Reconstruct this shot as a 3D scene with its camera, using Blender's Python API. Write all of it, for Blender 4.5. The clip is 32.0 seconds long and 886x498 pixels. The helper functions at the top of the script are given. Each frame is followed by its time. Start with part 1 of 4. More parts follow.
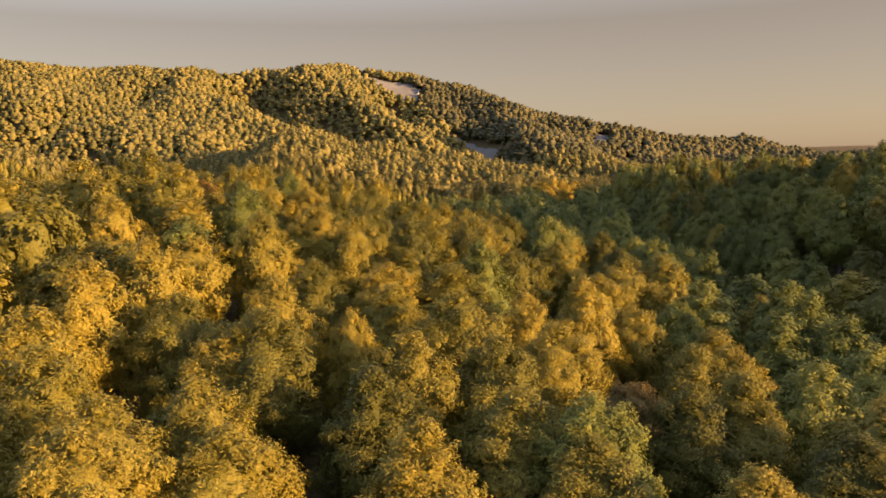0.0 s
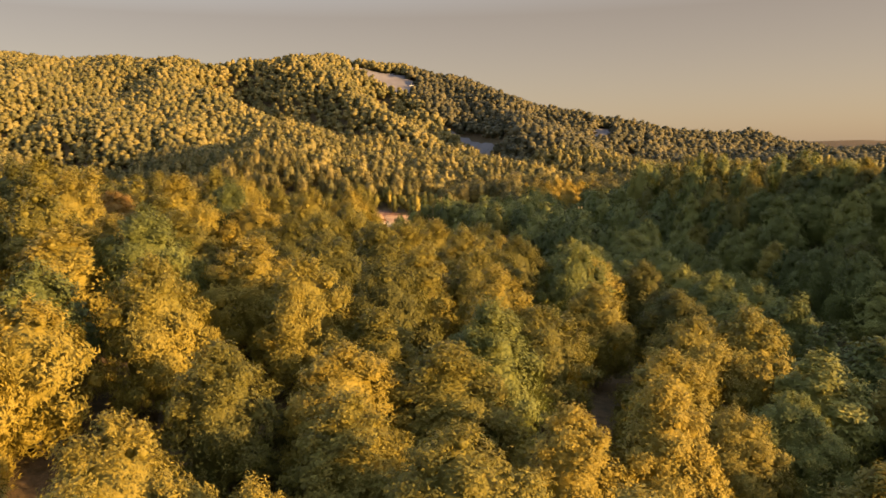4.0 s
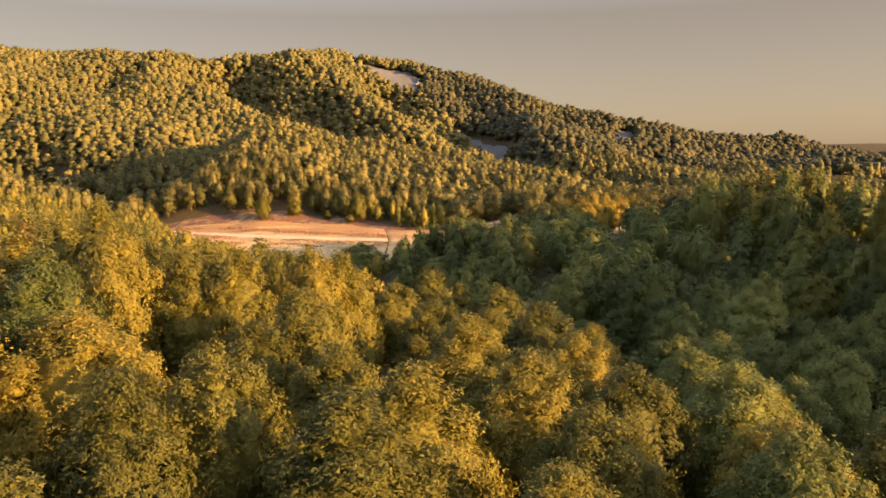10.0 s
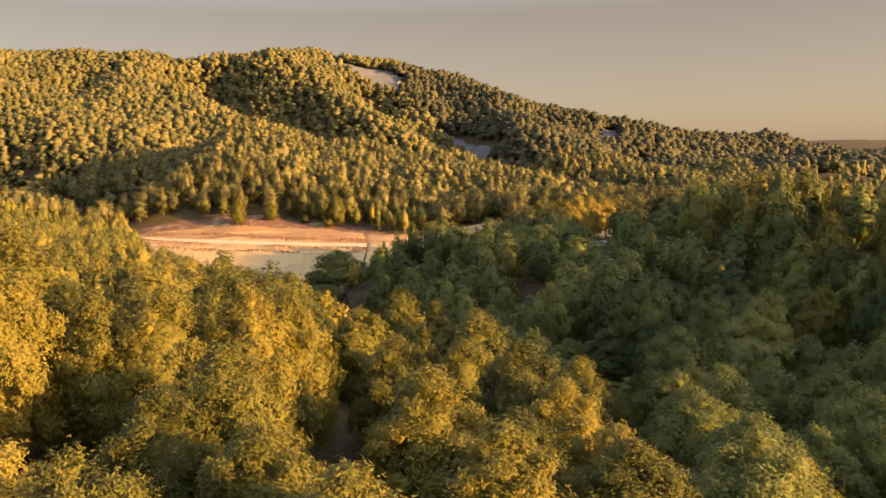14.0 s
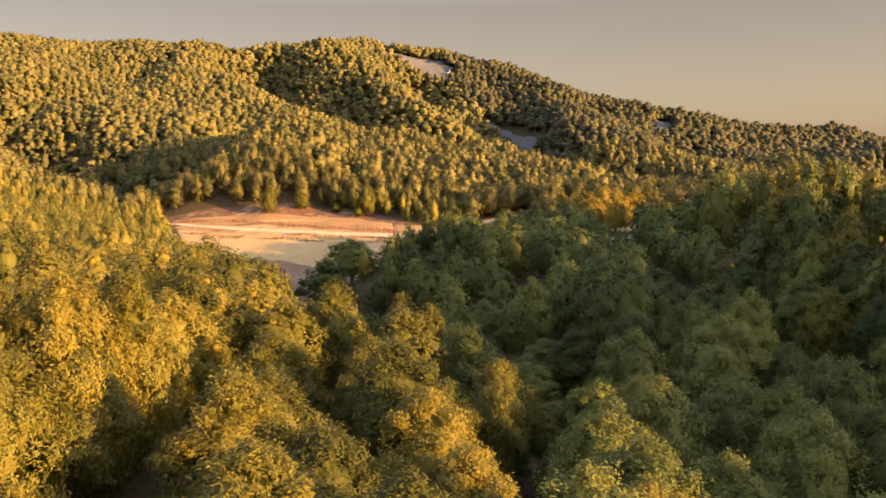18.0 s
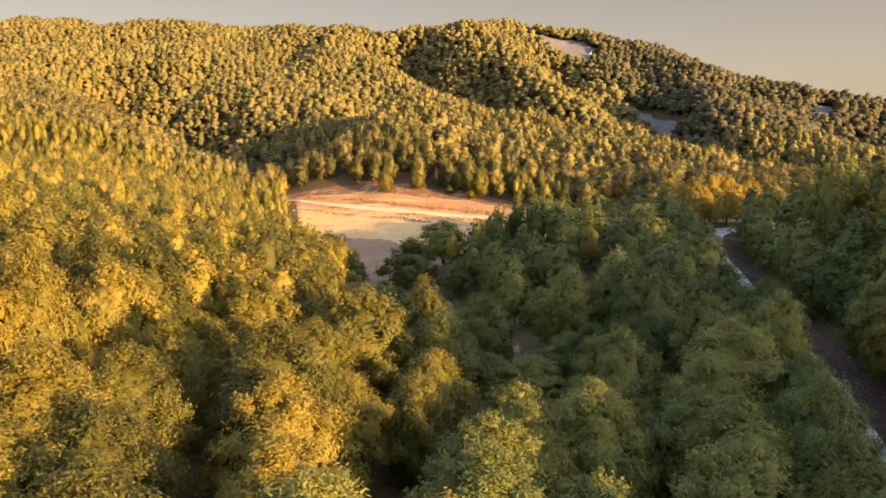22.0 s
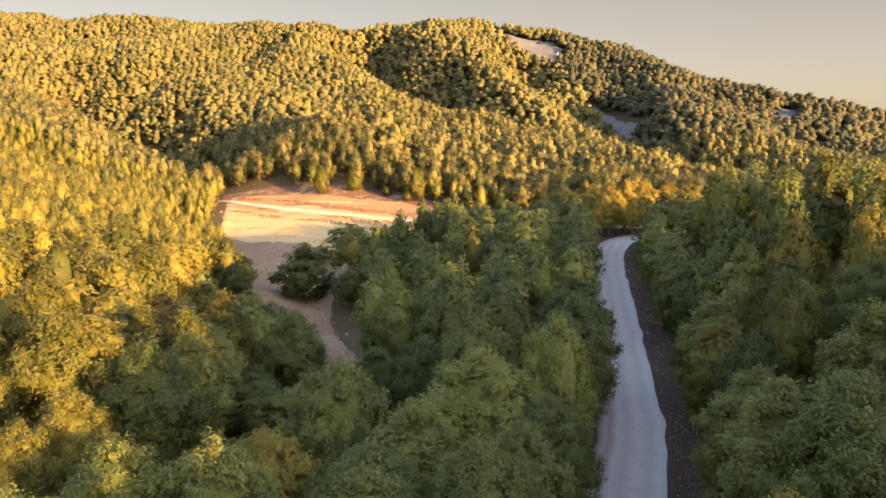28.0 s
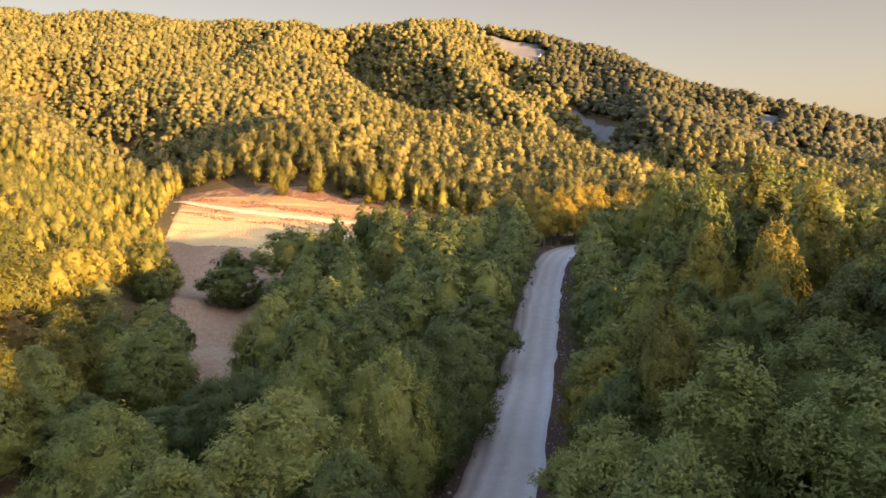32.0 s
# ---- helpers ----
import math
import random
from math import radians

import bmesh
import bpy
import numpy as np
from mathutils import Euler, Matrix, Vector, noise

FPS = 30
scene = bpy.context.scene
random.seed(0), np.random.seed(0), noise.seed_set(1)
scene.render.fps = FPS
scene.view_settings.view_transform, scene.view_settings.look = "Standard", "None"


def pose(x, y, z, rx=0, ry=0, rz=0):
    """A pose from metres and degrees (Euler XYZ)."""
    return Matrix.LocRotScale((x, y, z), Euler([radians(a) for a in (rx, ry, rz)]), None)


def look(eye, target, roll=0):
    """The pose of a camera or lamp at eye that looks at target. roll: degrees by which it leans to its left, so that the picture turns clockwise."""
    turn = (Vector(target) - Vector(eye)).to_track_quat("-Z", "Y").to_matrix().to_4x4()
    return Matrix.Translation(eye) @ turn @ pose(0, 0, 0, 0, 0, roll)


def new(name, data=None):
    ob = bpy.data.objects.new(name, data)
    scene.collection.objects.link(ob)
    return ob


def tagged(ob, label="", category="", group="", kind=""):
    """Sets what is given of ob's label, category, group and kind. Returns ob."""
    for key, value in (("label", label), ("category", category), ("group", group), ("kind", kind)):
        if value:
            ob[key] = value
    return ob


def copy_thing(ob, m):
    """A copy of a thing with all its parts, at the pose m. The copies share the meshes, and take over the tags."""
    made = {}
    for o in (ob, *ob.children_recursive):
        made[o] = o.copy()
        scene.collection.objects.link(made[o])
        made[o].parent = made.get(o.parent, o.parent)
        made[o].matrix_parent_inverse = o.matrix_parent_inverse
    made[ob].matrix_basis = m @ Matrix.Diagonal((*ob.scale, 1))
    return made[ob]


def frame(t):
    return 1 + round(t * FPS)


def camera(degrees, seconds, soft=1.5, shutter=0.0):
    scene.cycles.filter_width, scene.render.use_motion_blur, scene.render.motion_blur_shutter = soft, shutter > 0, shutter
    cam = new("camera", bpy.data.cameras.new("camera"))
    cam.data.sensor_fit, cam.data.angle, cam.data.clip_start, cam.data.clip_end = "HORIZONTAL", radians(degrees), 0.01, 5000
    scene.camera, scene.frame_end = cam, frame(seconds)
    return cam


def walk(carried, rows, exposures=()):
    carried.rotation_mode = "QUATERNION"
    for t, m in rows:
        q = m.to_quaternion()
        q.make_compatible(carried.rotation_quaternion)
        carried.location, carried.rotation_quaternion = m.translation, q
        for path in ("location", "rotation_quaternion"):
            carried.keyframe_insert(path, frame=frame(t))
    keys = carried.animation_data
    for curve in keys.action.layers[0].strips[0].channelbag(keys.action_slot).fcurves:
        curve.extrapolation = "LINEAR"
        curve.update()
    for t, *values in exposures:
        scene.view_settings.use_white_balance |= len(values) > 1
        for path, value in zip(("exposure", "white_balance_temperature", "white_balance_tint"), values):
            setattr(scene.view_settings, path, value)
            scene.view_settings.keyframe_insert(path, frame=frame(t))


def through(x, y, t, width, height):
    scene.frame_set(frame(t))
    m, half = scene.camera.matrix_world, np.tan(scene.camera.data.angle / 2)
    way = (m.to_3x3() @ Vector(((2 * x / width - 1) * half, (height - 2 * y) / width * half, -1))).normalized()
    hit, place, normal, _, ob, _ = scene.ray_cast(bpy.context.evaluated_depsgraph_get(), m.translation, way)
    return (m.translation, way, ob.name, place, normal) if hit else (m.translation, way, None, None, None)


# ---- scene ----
EXPOSURES = [(0.0, 1.83, 8200, 22), (18.0, 1.9, 8200, 22), (22.0, 2.05, 7800, 20), (28.0, 2.34, 7400, 18), (32.0, 2.34, 7400, 18)]
FOV = 60.93
# seconds, eye (x, y, z), turn to the left, tilt up, roll to the left, in degrees
PATH = [
    (0.0, 0.05, 0.01, 0.01, 0.32, -6.17, -1.16),
    (0.5, 0.07, 3.25, 0.30, 0.38, -6.16, -1.22),
    (1.0, 0.07, 6.58, 0.57, 0.40, -6.21, -1.17),
    (1.5, 0.04, 9.98, 0.78, 0.32, -6.29, -1.16),
    (2.0, -0.00, 13.52, 0.97, 0.17, -6.41, -1.14),
    (2.5, -0.01, 17.28, 1.16, -0.06, -6.56, -0.96),
    (3.0, 0.05, 21.17, 1.37, -0.17, -6.67, -0.93),
    (3.5, 0.14, 25.06, 1.58, -0.17, -6.68, -0.99),
    (5.5, 0.27, 42.26, 2.51, 0.04, -6.77, -0.88),
    (6.0, 0.13, 46.78, 2.69, 0.30, -6.66, -0.84),
    (6.5, -0.11, 51.06, 2.91, 0.45, -6.61, -0.83),
    (7.0, -0.37, 55.10, 3.14, 0.52, -6.57, -0.82),
    (7.5, -0.63, 58.93, 3.39, 0.40, -6.59, -0.71),
    (8.0, -0.88, 62.66, 3.68, 0.30, -6.61, -0.69),
    (8.5, -1.12, 66.36, 4.02, 0.22, -6.65, -0.71),
    (9.0, -1.36, 70.08, 4.38, 0.18, -6.70, -0.76),
    (9.5, -1.60, 73.55, 4.73, 0.15, -6.70, -0.70),
    (10.0, -1.82, 76.53, 5.01, 0.25, -6.72, -0.57),
    (10.5, -2.07, 79.22, 5.24, 0.90, -6.02, -0.25),
    (11.0, -2.33, 81.50, 5.47, 1.21, -5.64, -0.03),
    (11.5, -2.55, 83.06, 5.75, 0.87, -5.81, -0.19),
    (12.0, -2.63, 84.01, 6.05, 0.12, -6.23, -0.35),
    (12.5, -2.40, 84.69, 6.24, -0.23, -6.51, -0.50),
    (13.0, -1.85, 85.22, 6.27, -0.45, -6.60, -0.80),
    (13.5, -1.14, 85.68, 6.25, -0.66, -6.70, -0.89),
    (14.0, -0.25, 85.97, 6.30, -0.88, -6.85, -0.95),
    (14.5, 0.76, 85.81, 6.47, -1.05, -7.06, -0.96),
    (15.0, 1.86, 85.47, 6.62, -1.34, -7.36, -0.99),
    (15.5, 3.33, 85.51, 6.62, -1.29, -7.54, -1.14),
    (17.5, 10.75, 92.71, 5.10, 1.70, -7.39, -0.42),
    (18.0, 12.78, 93.25, 4.93, 3.87, -7.36, -0.40),
    (18.5, 14.71, 93.81, 4.73, 11.45, -7.31, -0.66),
    (19.0, 16.71, 94.58, 4.58, 15.83, -7.28, -1.25),
    (19.5, 18.75, 95.53, 4.40, 15.69, -7.01, -0.89),
    (20.0, 20.76, 96.49, 4.20, 15.77, -6.75, -0.51),
    (20.5, 22.75, 97.38, 4.06, 15.79, -6.79, -0.09),
    (21.0, 24.73, 98.17, 4.04, 15.65, -7.18, 0.10),
    (21.5, 26.73, 98.98, 4.06, 15.57, -7.82, 0.28),
    (22.0, 28.71, 99.82, 4.11, 15.47, -8.56, 0.44),
    (22.5, 30.67, 100.72, 4.17, 15.43, -9.01, 0.43),
    (23.0, 32.56, 101.70, 4.22, 15.38, -8.97, 0.41),
    (23.5, 34.36, 102.73, 4.26, 15.30, -8.85, 0.39),
    (24.0, 36.10, 103.86, 4.27, 15.21, -8.69, 0.53),
    (24.5, 37.79, 105.24, 4.19, 15.14, -8.58, 0.65),
    (25.0, 39.38, 106.71, 4.15, 15.13, -8.51, 0.69),
    (25.5, 40.89, 108.03, 4.24, 15.02, -8.58, 0.76),
    (27.5, 46.66, 113.75, 4.32, 14.83, -8.54, 0.95),
    (28.0, 47.95, 115.19, 4.40, 14.80, -8.53, 0.94),
    (28.5, 49.22, 116.73, 4.45, 14.76, -8.51, 1.04),
    (29.0, 50.44, 118.36, 4.49, 14.72, -8.46, 1.08),
    (29.5, 51.65, 119.95, 4.54, 14.69, -8.43, 1.21),
    (30.0, 52.87, 121.48, 4.58, 14.66, -8.35, 1.30),
    (30.5, 54.14, 123.02, 4.61, 14.62, -8.32, 1.36),
    (31.0, 55.43, 124.63, 4.63, 14.59, -8.32, 1.48),
    (31.5, 56.70, 126.34, 4.59, 14.51, -8.33, 1.53),
    (32.0, 57.90, 128.11, 4.51, 14.38, -8.36, 1.66),
]
cam = camera(FOV, 32.0, soft=1.6)


def carried_pose(x, y, z, turn, tilt, roll):
    return pose(x, y, z) @ pose(0, 0, 0, 0, 0, turn) @ pose(0, 0, 0, 90 + tilt) @ pose(0, 0, 0, 0, 0, roll)


walk(cam, [(row[0], carried_pose(*row[1:])) for row in PATH], EXPOSURES)

# ---------------------------------------------------------------- light
SUN_TURN, SUN_HEIGHT = radians(116), radians(10.3)
SUN_WAY = Vector((math.sin(SUN_TURN) * math.cos(SUN_HEIGHT), math.cos(SUN_TURN) * math.cos(SUN_HEIGHT), math.sin(SUN_HEIGHT)))
sun = new("sun", bpy.data.lights.new("sun", "SUN"))
sun.data.energy, sun.data.angle, sun.data.color = 4.2, radians(0.6), (1.0, 0.62, 0.25)
sun.matrix_world = look(SUN_WAY * 900, (0, 0, 0))

world = bpy.data.worlds.new("world")
scene.world = world
world.use_nodes = True
wt = world.node_tree
sky = wt.nodes.new("ShaderNodeTexSky")
sky.sky_type, sky.sun_disc = "NISHITA", False
sky.sun_elevation, sky.sun_rotation = SUN_HEIGHT, SUN_TURN
sky.air_density, sky.dust_density, sky.ozone_density, sky.altitude = 1.0, 4.0, 1.0, 1100
veil = wt.nodes.new("ShaderNodeMixRGB")  # the warm evening haze that lies along the horizon
veil.inputs[2].default_value = (0.256, 0.217, 0.168, 1)
up = wt.nodes.new("ShaderNodeSeparateXYZ")
wt.links.new(wt.nodes.new("ShaderNodeTexCoord").outputs["Generated"], up.inputs[0])
thin = wt.nodes.new("ShaderNodeMapRange")
thin.inputs[1].default_value, thin.inputs[2].default_value, thin.inputs[3].default_value, thin.inputs[4].default_value = 0.18, 0.5, 0.92, 0.3
wt.links.new(up.outputs[2], thin.inputs[0])
wt.links.new(thin.outputs[0], veil.inputs[0])
sky_tint = wt.nodes.new("ShaderNodeMixRGB")  # an added tint on the sky colour, to tune the fill light
sky_tint.blend_type = "MULTIPLY"
sky_tint.inputs[0].default_value, sky_tint.inputs[2].default_value = 1.0, (0.95, 0.9, 0.89, 1)
wt.links.new(sky.outputs[0], sky_tint.inputs[1])
wt.links.new(sky_tint.outputs[0], veil.inputs[1])
low = wt.nodes.new("ShaderNodeMapRange")  # and that is brightest just over the land
low.inputs[1].default_value, low.inputs[2].default_value, low.inputs[3].default_value, low.inputs[4].default_value = 0.0, 0.2, 1.36, 1.0
wt.links.new(up.outputs[2], low.inputs[0])
haze = wt.nodes.new("ShaderNodeMixRGB")
haze.blend_type, haze.inputs[0].default_value = "MULTIPLY", 1.0
wt.links.new(veil.outputs[0], haze.inputs[1])
wt.links.new(low.outputs[0], haze.inputs[2])
wt.links.new(haze.outputs[0], wt.nodes["Background"].inputs[0])
wt.nodes["Background"].inputs[1].default_value = 0.245

# ---------------------------------------------------------------- materials
def shader(name, rough=0.8):
    m = bpy.data.materials.new(name)
    m.use_nodes = True
    b = m.node_tree.nodes["Principled BSDF"]
    b.inputs["Roughness"].default_value = rough
    b.inputs["Specular IOR Level"].default_value = 0.25
    return m, m.node_tree, b


def noise_node(t, scale, detail=4.0, rough=0.55, where="Position"):
    n = t.nodes.new("ShaderNodeTexNoise")
    n.inputs["Scale"].default_value, n.inputs["Detail"].default_value, n.inputs["Roughness"].default_value = scale, detail, rough
    if where == "Position":
        t.links.new(t.nodes.new("ShaderNodeNewGeometry").outputs["Position"], n.inputs["Vector"])
    else:
        t.links.new(t.nodes.new("ShaderNodeTexCoord").outputs["Object"], n.inputs["Vector"])
    return n.outputs["Fac"]


def ramp(t, value, stops):
    r = t.nodes.new("ShaderNodeValToRGB")
    while len(r.color_ramp.elements) < len(stops):
        r.color_ramp.elements.new(0.5)
    for e, (p, c) in zip(r.color_ramp.elements, stops):
        e.position, e.color = p, (*c, 1)
    t.links.new(value, r.inputs[0])
    return r.outputs[0]


def mixed(t, fac, a, b, kind="MIX"):
    m = t.nodes.new("ShaderNodeMixRGB")
    m.blend_type = kind
    for socket, v in zip(m.inputs, (fac, a, b)):
        if hasattr(v, "is_linked"):
            t.links.new(v, socket)
        elif isinstance(v, tuple):
            socket.default_value = (*v, 1)
        else:
            socket.default_value = v
    return m.outputs[0]


def bump(t, b, height, strength, distance):
    n = t.nodes.new("ShaderNodeBump")
    n.inputs["Strength"].default_value, n.inputs["Distance"].default_value = strength, distance
    t.links.new(height, n.inputs["Height"])
    t.links.new(n.outputs[0], b.inputs["Normal"])


def foliage(name, dark, mid, light, through, patch, grain=3.2, depth=0.2):
    """Leaves: tone differs from tree to tree, from spray to spray and in patches over the hill; some light passes through."""
    m, t, b = shader(name, 0.62)
    leaf = t.nodes.new("ShaderNodeNewGeometry").outputs["Random Per Island"]
    own = t.nodes.new("ShaderNodeAttribute")
    own.attribute_name = "tree_tone"
    both = t.nodes.new("ShaderNodeMath")
    t.links.new(t.nodes.new("ShaderNodeObjectInfo").outputs["Random"], both.inputs[0])
    t.links.new(own.outputs["Fac"], both.inputs[1])
    wrap = t.nodes.new("ShaderNodeMath")
    wrap.operation = "FRACT"
    t.links.new(both.outputs[0], wrap.inputs[0])
    tree = wrap.outputs[0]
    spread = mixed(t, 0.5, noise_node(t, patch, 2.0), tree)
    fine = noise_node(t, grain, 5.0, 0.75)
    tone = mixed(t, 0.2, mixed(t, 0.15, spread, leaf), fine)
    colour = ramp(t, tone, [(0.33, dark), (0.5, mid), (0.68, light)])
    t.links.new(colour, b.inputs["Base Color"])
    cells = t.nodes.new("ShaderNodeTexVoronoi")
    cells.inputs["Scale"].default_value = grain
    t.links.new(t.nodes.new("ShaderNodeNewGeometry").outputs["Position"], cells.inputs["Vector"])
    bump(t, b, mixed(t, 0.5, cells.outputs["Distance"], fine), 0.6, depth)
    tr = t.nodes.new("ShaderNodeBsdfTranslucent")
    t.links.new(mixed(t, 1.0, colour, (1.15, 1.1, 0.6), "MULTIPLY"), tr.inputs[0])
    mix = t.nodes.new("ShaderNodeMixShader")
    mix.inputs[0].default_value = through
    t.links.new(b.outputs[0], mix.inputs[1])
    t.links.new(tr.outputs[0], mix.inputs[2])
    t.links.new(mix.outputs[0], t.nodes["Material Output"].inputs[0])
    return m


# Green and yellowing leaf colours also carry the valley's shade and the slope's sun
LEAF_SHADE_GREEN = foliage("shade_green_leaves", (0.069, 0.095, 0.03), (0.14, 0.171, 0.049), (0.234, 0.248, 0.069), 0.2, 0.09)
LEAF_SUNNY_OLIVE = foliage("sunlit_yellowing_leaves", (0.08, 0.088, 0.023), (0.16, 0.156, 0.035), (0.275, 0.23, 0.048), 0.2, 0.09)
LEAF_RUST = foliage("russet_leaves", (0.13, 0.1, 0.034), (0.21, 0.15, 0.045), (0.3, 0.2, 0.056), 0.25, 0.09)
# Golden leaves, their colour brightened for sunlight that misses the bend trees
LEAF_SUNNED_GOLD = foliage("sun_brightened_golden_leaves", (0.2, 0.17, 0.04), (0.36, 0.29, 0.07), (0.5, 0.39, 0.095), 0.35, 0.09)
LEAF_FAR = foliage("hillside_leaves", (0.095, 0.102, 0.04), (0.165, 0.158, 0.059), (0.238, 0.212, 0.078), 0.25, 0.05, 0.5, 0.3)


# Hillside leaves darkened and cooled: the far ridge's shade is put into their colour
LEAF_SHADED_RIDGE = foliage("shaded_ridge_leaves", (0.05, 0.058, 0.034), (0.088, 0.092, 0.05), (0.13, 0.124, 0.066), 0.25, 0.05, 0.5, 0.4)


def bark_stuff():
    m, t, b = shader("beech_bark", 0.85)
    n = noise_node(t, 5.0, 6.0)
    t.links.new(ramp(t, n, [(0.3, (0.08, 0.07, 0.058)), (0.7, (0.22, 0.2, 0.17))]), b.inputs["Base Color"])
    bump(t, b, n, 0.6, 0.04)
    return m


def soil_stuff():
    m, t, b = shader("forest_floor", 0.95)
    n, wide = noise_node(t, 0.9, 8.0, 0.65), noise_node(t, 0.03, 3.0)
    a = ramp(t, n, [(0.3, (0.05, 0.034, 0.02)), (0.7, (0.14, 0.09, 0.05))])
    g = ramp(t, n, [(0.3, (0.05, 0.05, 0.02)), (0.7, (0.12, 0.1, 0.045))])
    t.links.new(mixed(t, wide, a, g), b.inputs["Base Color"])
    bump(t, b, n, 0.8, 0.25)
    return m


def meadow_stuff():
    m, t, b = shader("dry_meadow_grass", 0.95)
    n, fine = noise_node(t, 0.35, 6.0, 0.6), noise_node(t, 2.4, 6.0, 0.7)
    turn = t.nodes.new("ShaderNodeMapping")
    turn.inputs["Rotation"].default_value = (0, 0, radians(8))
    turn.inputs["Scale"].default_value = (0.022, 0.22, 0.1)
    t.links.new(t.nodes.new("ShaderNodeNewGeometry").outputs["Position"], turn.inputs["Vector"])
    band = t.nodes.new("ShaderNodeTexNoise")
    band.inputs["Scale"].default_value, band.inputs["Detail"].default_value = 1.0, 3.0
    t.links.new(turn.outputs[0], band.inputs["Vector"])
    straw = ramp(t, fine, [(0.3, (0.46, 0.33, 0.16)), (0.7, (0.7, 0.53, 0.28))])
    rust = ramp(t, fine, [(0.3, (0.31, 0.17, 0.085)), (0.7, (0.52, 0.32, 0.17))])
    # more pale straw on the lower ground, more russet grass in bands towards the wood
    place = t.nodes.new("ShaderNodeSeparateXYZ")
    t.links.new(t.nodes.new("ShaderNodeNewGeometry").outputs["Position"], place.inputs[0])
    rank = t.nodes.new("ShaderNodeMapRange")
    for k, v in ((1, 340.0), (2, 415.0), (3, -0.13), (4, 0.12)):
        rank.inputs[k].default_value = v
    t.links.new(place.outputs[1], rank.inputs[0])
    total = t.nodes.new("ShaderNodeMath")
    t.links.new(mixed(t, 0.22, band.outputs["Fac"], n), total.inputs[0])
    t.links.new(rank.outputs[0], total.inputs[1])
    t.links.new(mixed(t, ramp(t, total.outputs[0], [(0.44, (0, 0, 0)), (0.56, (1, 1, 1))]), straw, rust), b.inputs["Base Color"])
    bump(t, b, fine, 0.8, 0.2)
    return m


def gravel_stuff():
    m, t, b = shader("pale_gravel", 0.9)
    n, wide, pebble = noise_node(t, 0.8, 6.0), noise_node(t, 0.12, 3.0), noise_node(t, 9.0, 4.0, 0.7)
    fine = ramp(t, pebble, [(0.3, (0.36, 0.345, 0.34)), (0.7, (0.57, 0.55, 0.54))])
    worn = ramp(t, n, [(0.3, (0.38, 0.355, 0.345)), (0.72, (0.58, 0.56, 0.55))])
    base = mixed(t, 0.45, mixed(t, wide, fine, worn), fine)
    # wheel tracks, a brown edge and a pale washed edge, by the place across the road
    place = t.nodes.new("ShaderNodeSeparateXYZ")
    t.links.new(t.nodes.new("ShaderNodeUVMap").outputs[0], place.inputs[0])
    shift = t.nodes.new("ShaderNodeMath")
    shift.operation = "MULTIPLY_ADD"
    shift.inputs[1].default_value = 0.1
    t.links.new(wide, shift.inputs[0])
    t.links.new(place.outputs[0], shift.inputs[2])
    wear = ramp(t, shift.outputs[0], [(0.06, (0.45, 0.38, 0.34)), (0.16, (0.8, 0.75, 0.72)), (0.24, (0.62, 0.58, 0.56)), (0.36, (0.98, 0.96, 0.95)), (0.5, (0.82, 0.8, 0.79)),
                                      (0.66, (1, 0.99, 0.98)), (0.82, (0.88, 0.87, 0.87)), (0.96, (1.05, 1.1, 1.16)), (1.0, (1.0, 1.04, 1.1))])
    t.links.new(mixed(t, 1.0, base, wear, "MULTIPLY"), b.inputs["Base Color"])
    bump(t, b, pebble, 0.6, 0.05)
    return m


def verge_stuff():
    m, t, b = shader("stony_verge", 0.95)
    n, pebble = noise_node(t, 0.7, 6.0), noise_node(t, 5.0, 5.0, 0.7)
    a = ramp(t, pebble, [(0.35, (0.045, 0.03, 0.024)), (0.68, (0.14, 0.1, 0.085))])
    t.links.new(mixed(t, n, a, (0.07, 0.042, 0.033)), b.inputs["Base Color"])
    bump(t, b, pebble, 0.9, 0.1)
    return m


def plain(name, colour, rough=0.6, spread=0.25, size=3.0):
    m, t, b = shader(name, rough)
    low = tuple(c * (1 - spread) for c in colour)
    n = noise_node(t, size, 5.0)
    t.links.new(ramp(t, n, [(0.3, low), (0.7, colour)]), b.inputs["Base Color"])
    bump(t, b, n, 0.3, 0.03)
    return m


def pasture_stuff():
    m, t, b = shader("grazed_pasture", 0.95)
    n, wide, fine = noise_node(t, 0.5, 6.0, 0.65), noise_node(t, 0.07, 4.0), noise_node(t, 3.0, 6.0, 0.7)
    brown = ramp(t, fine, [(0.3, (0.2, 0.125, 0.085)), (0.7, (0.38, 0.25, 0.17))])
    pale = ramp(t, fine, [(0.3, (0.25, 0.19, 0.12)), (0.7, (0.42, 0.33, 0.23))])
    t.links.new(mixed(t, ramp(t, mixed(t, 0.5, wide, n), [(0.46, (0, 0, 0)), (0.62, (1, 1, 1))]), brown, pale), b.inputs["Base Color"])
    bump(t, b, fine, 0.8, 0.2)
    return m


def heath_stuff():
    m, t, b = shader("reddish_heath", 0.95)
    n, wide, fine = noise_node(t, 0.4, 6.0, 0.65), noise_node(t, 0.09, 4.0), noise_node(t, 2.6, 6.0, 0.7)
    brown = ramp(t, fine, [(0.3, (0.1, 0.055, 0.04)), (0.7, (0.24, 0.135, 0.1))])
    straw = ramp(t, fine, [(0.3, (0.3, 0.2, 0.1)), (0.7, (0.5, 0.36, 0.2))])
    t.links.new(mixed(t, ramp(t, mixed(t, 0.4, wide, n), [(0.5, (0, 0, 0)), (0.62, (1, 1, 1))]), brown, straw), b.inputs["Base Color"])
    bump(t, b, fine, 0.8, 0.2)
    return m


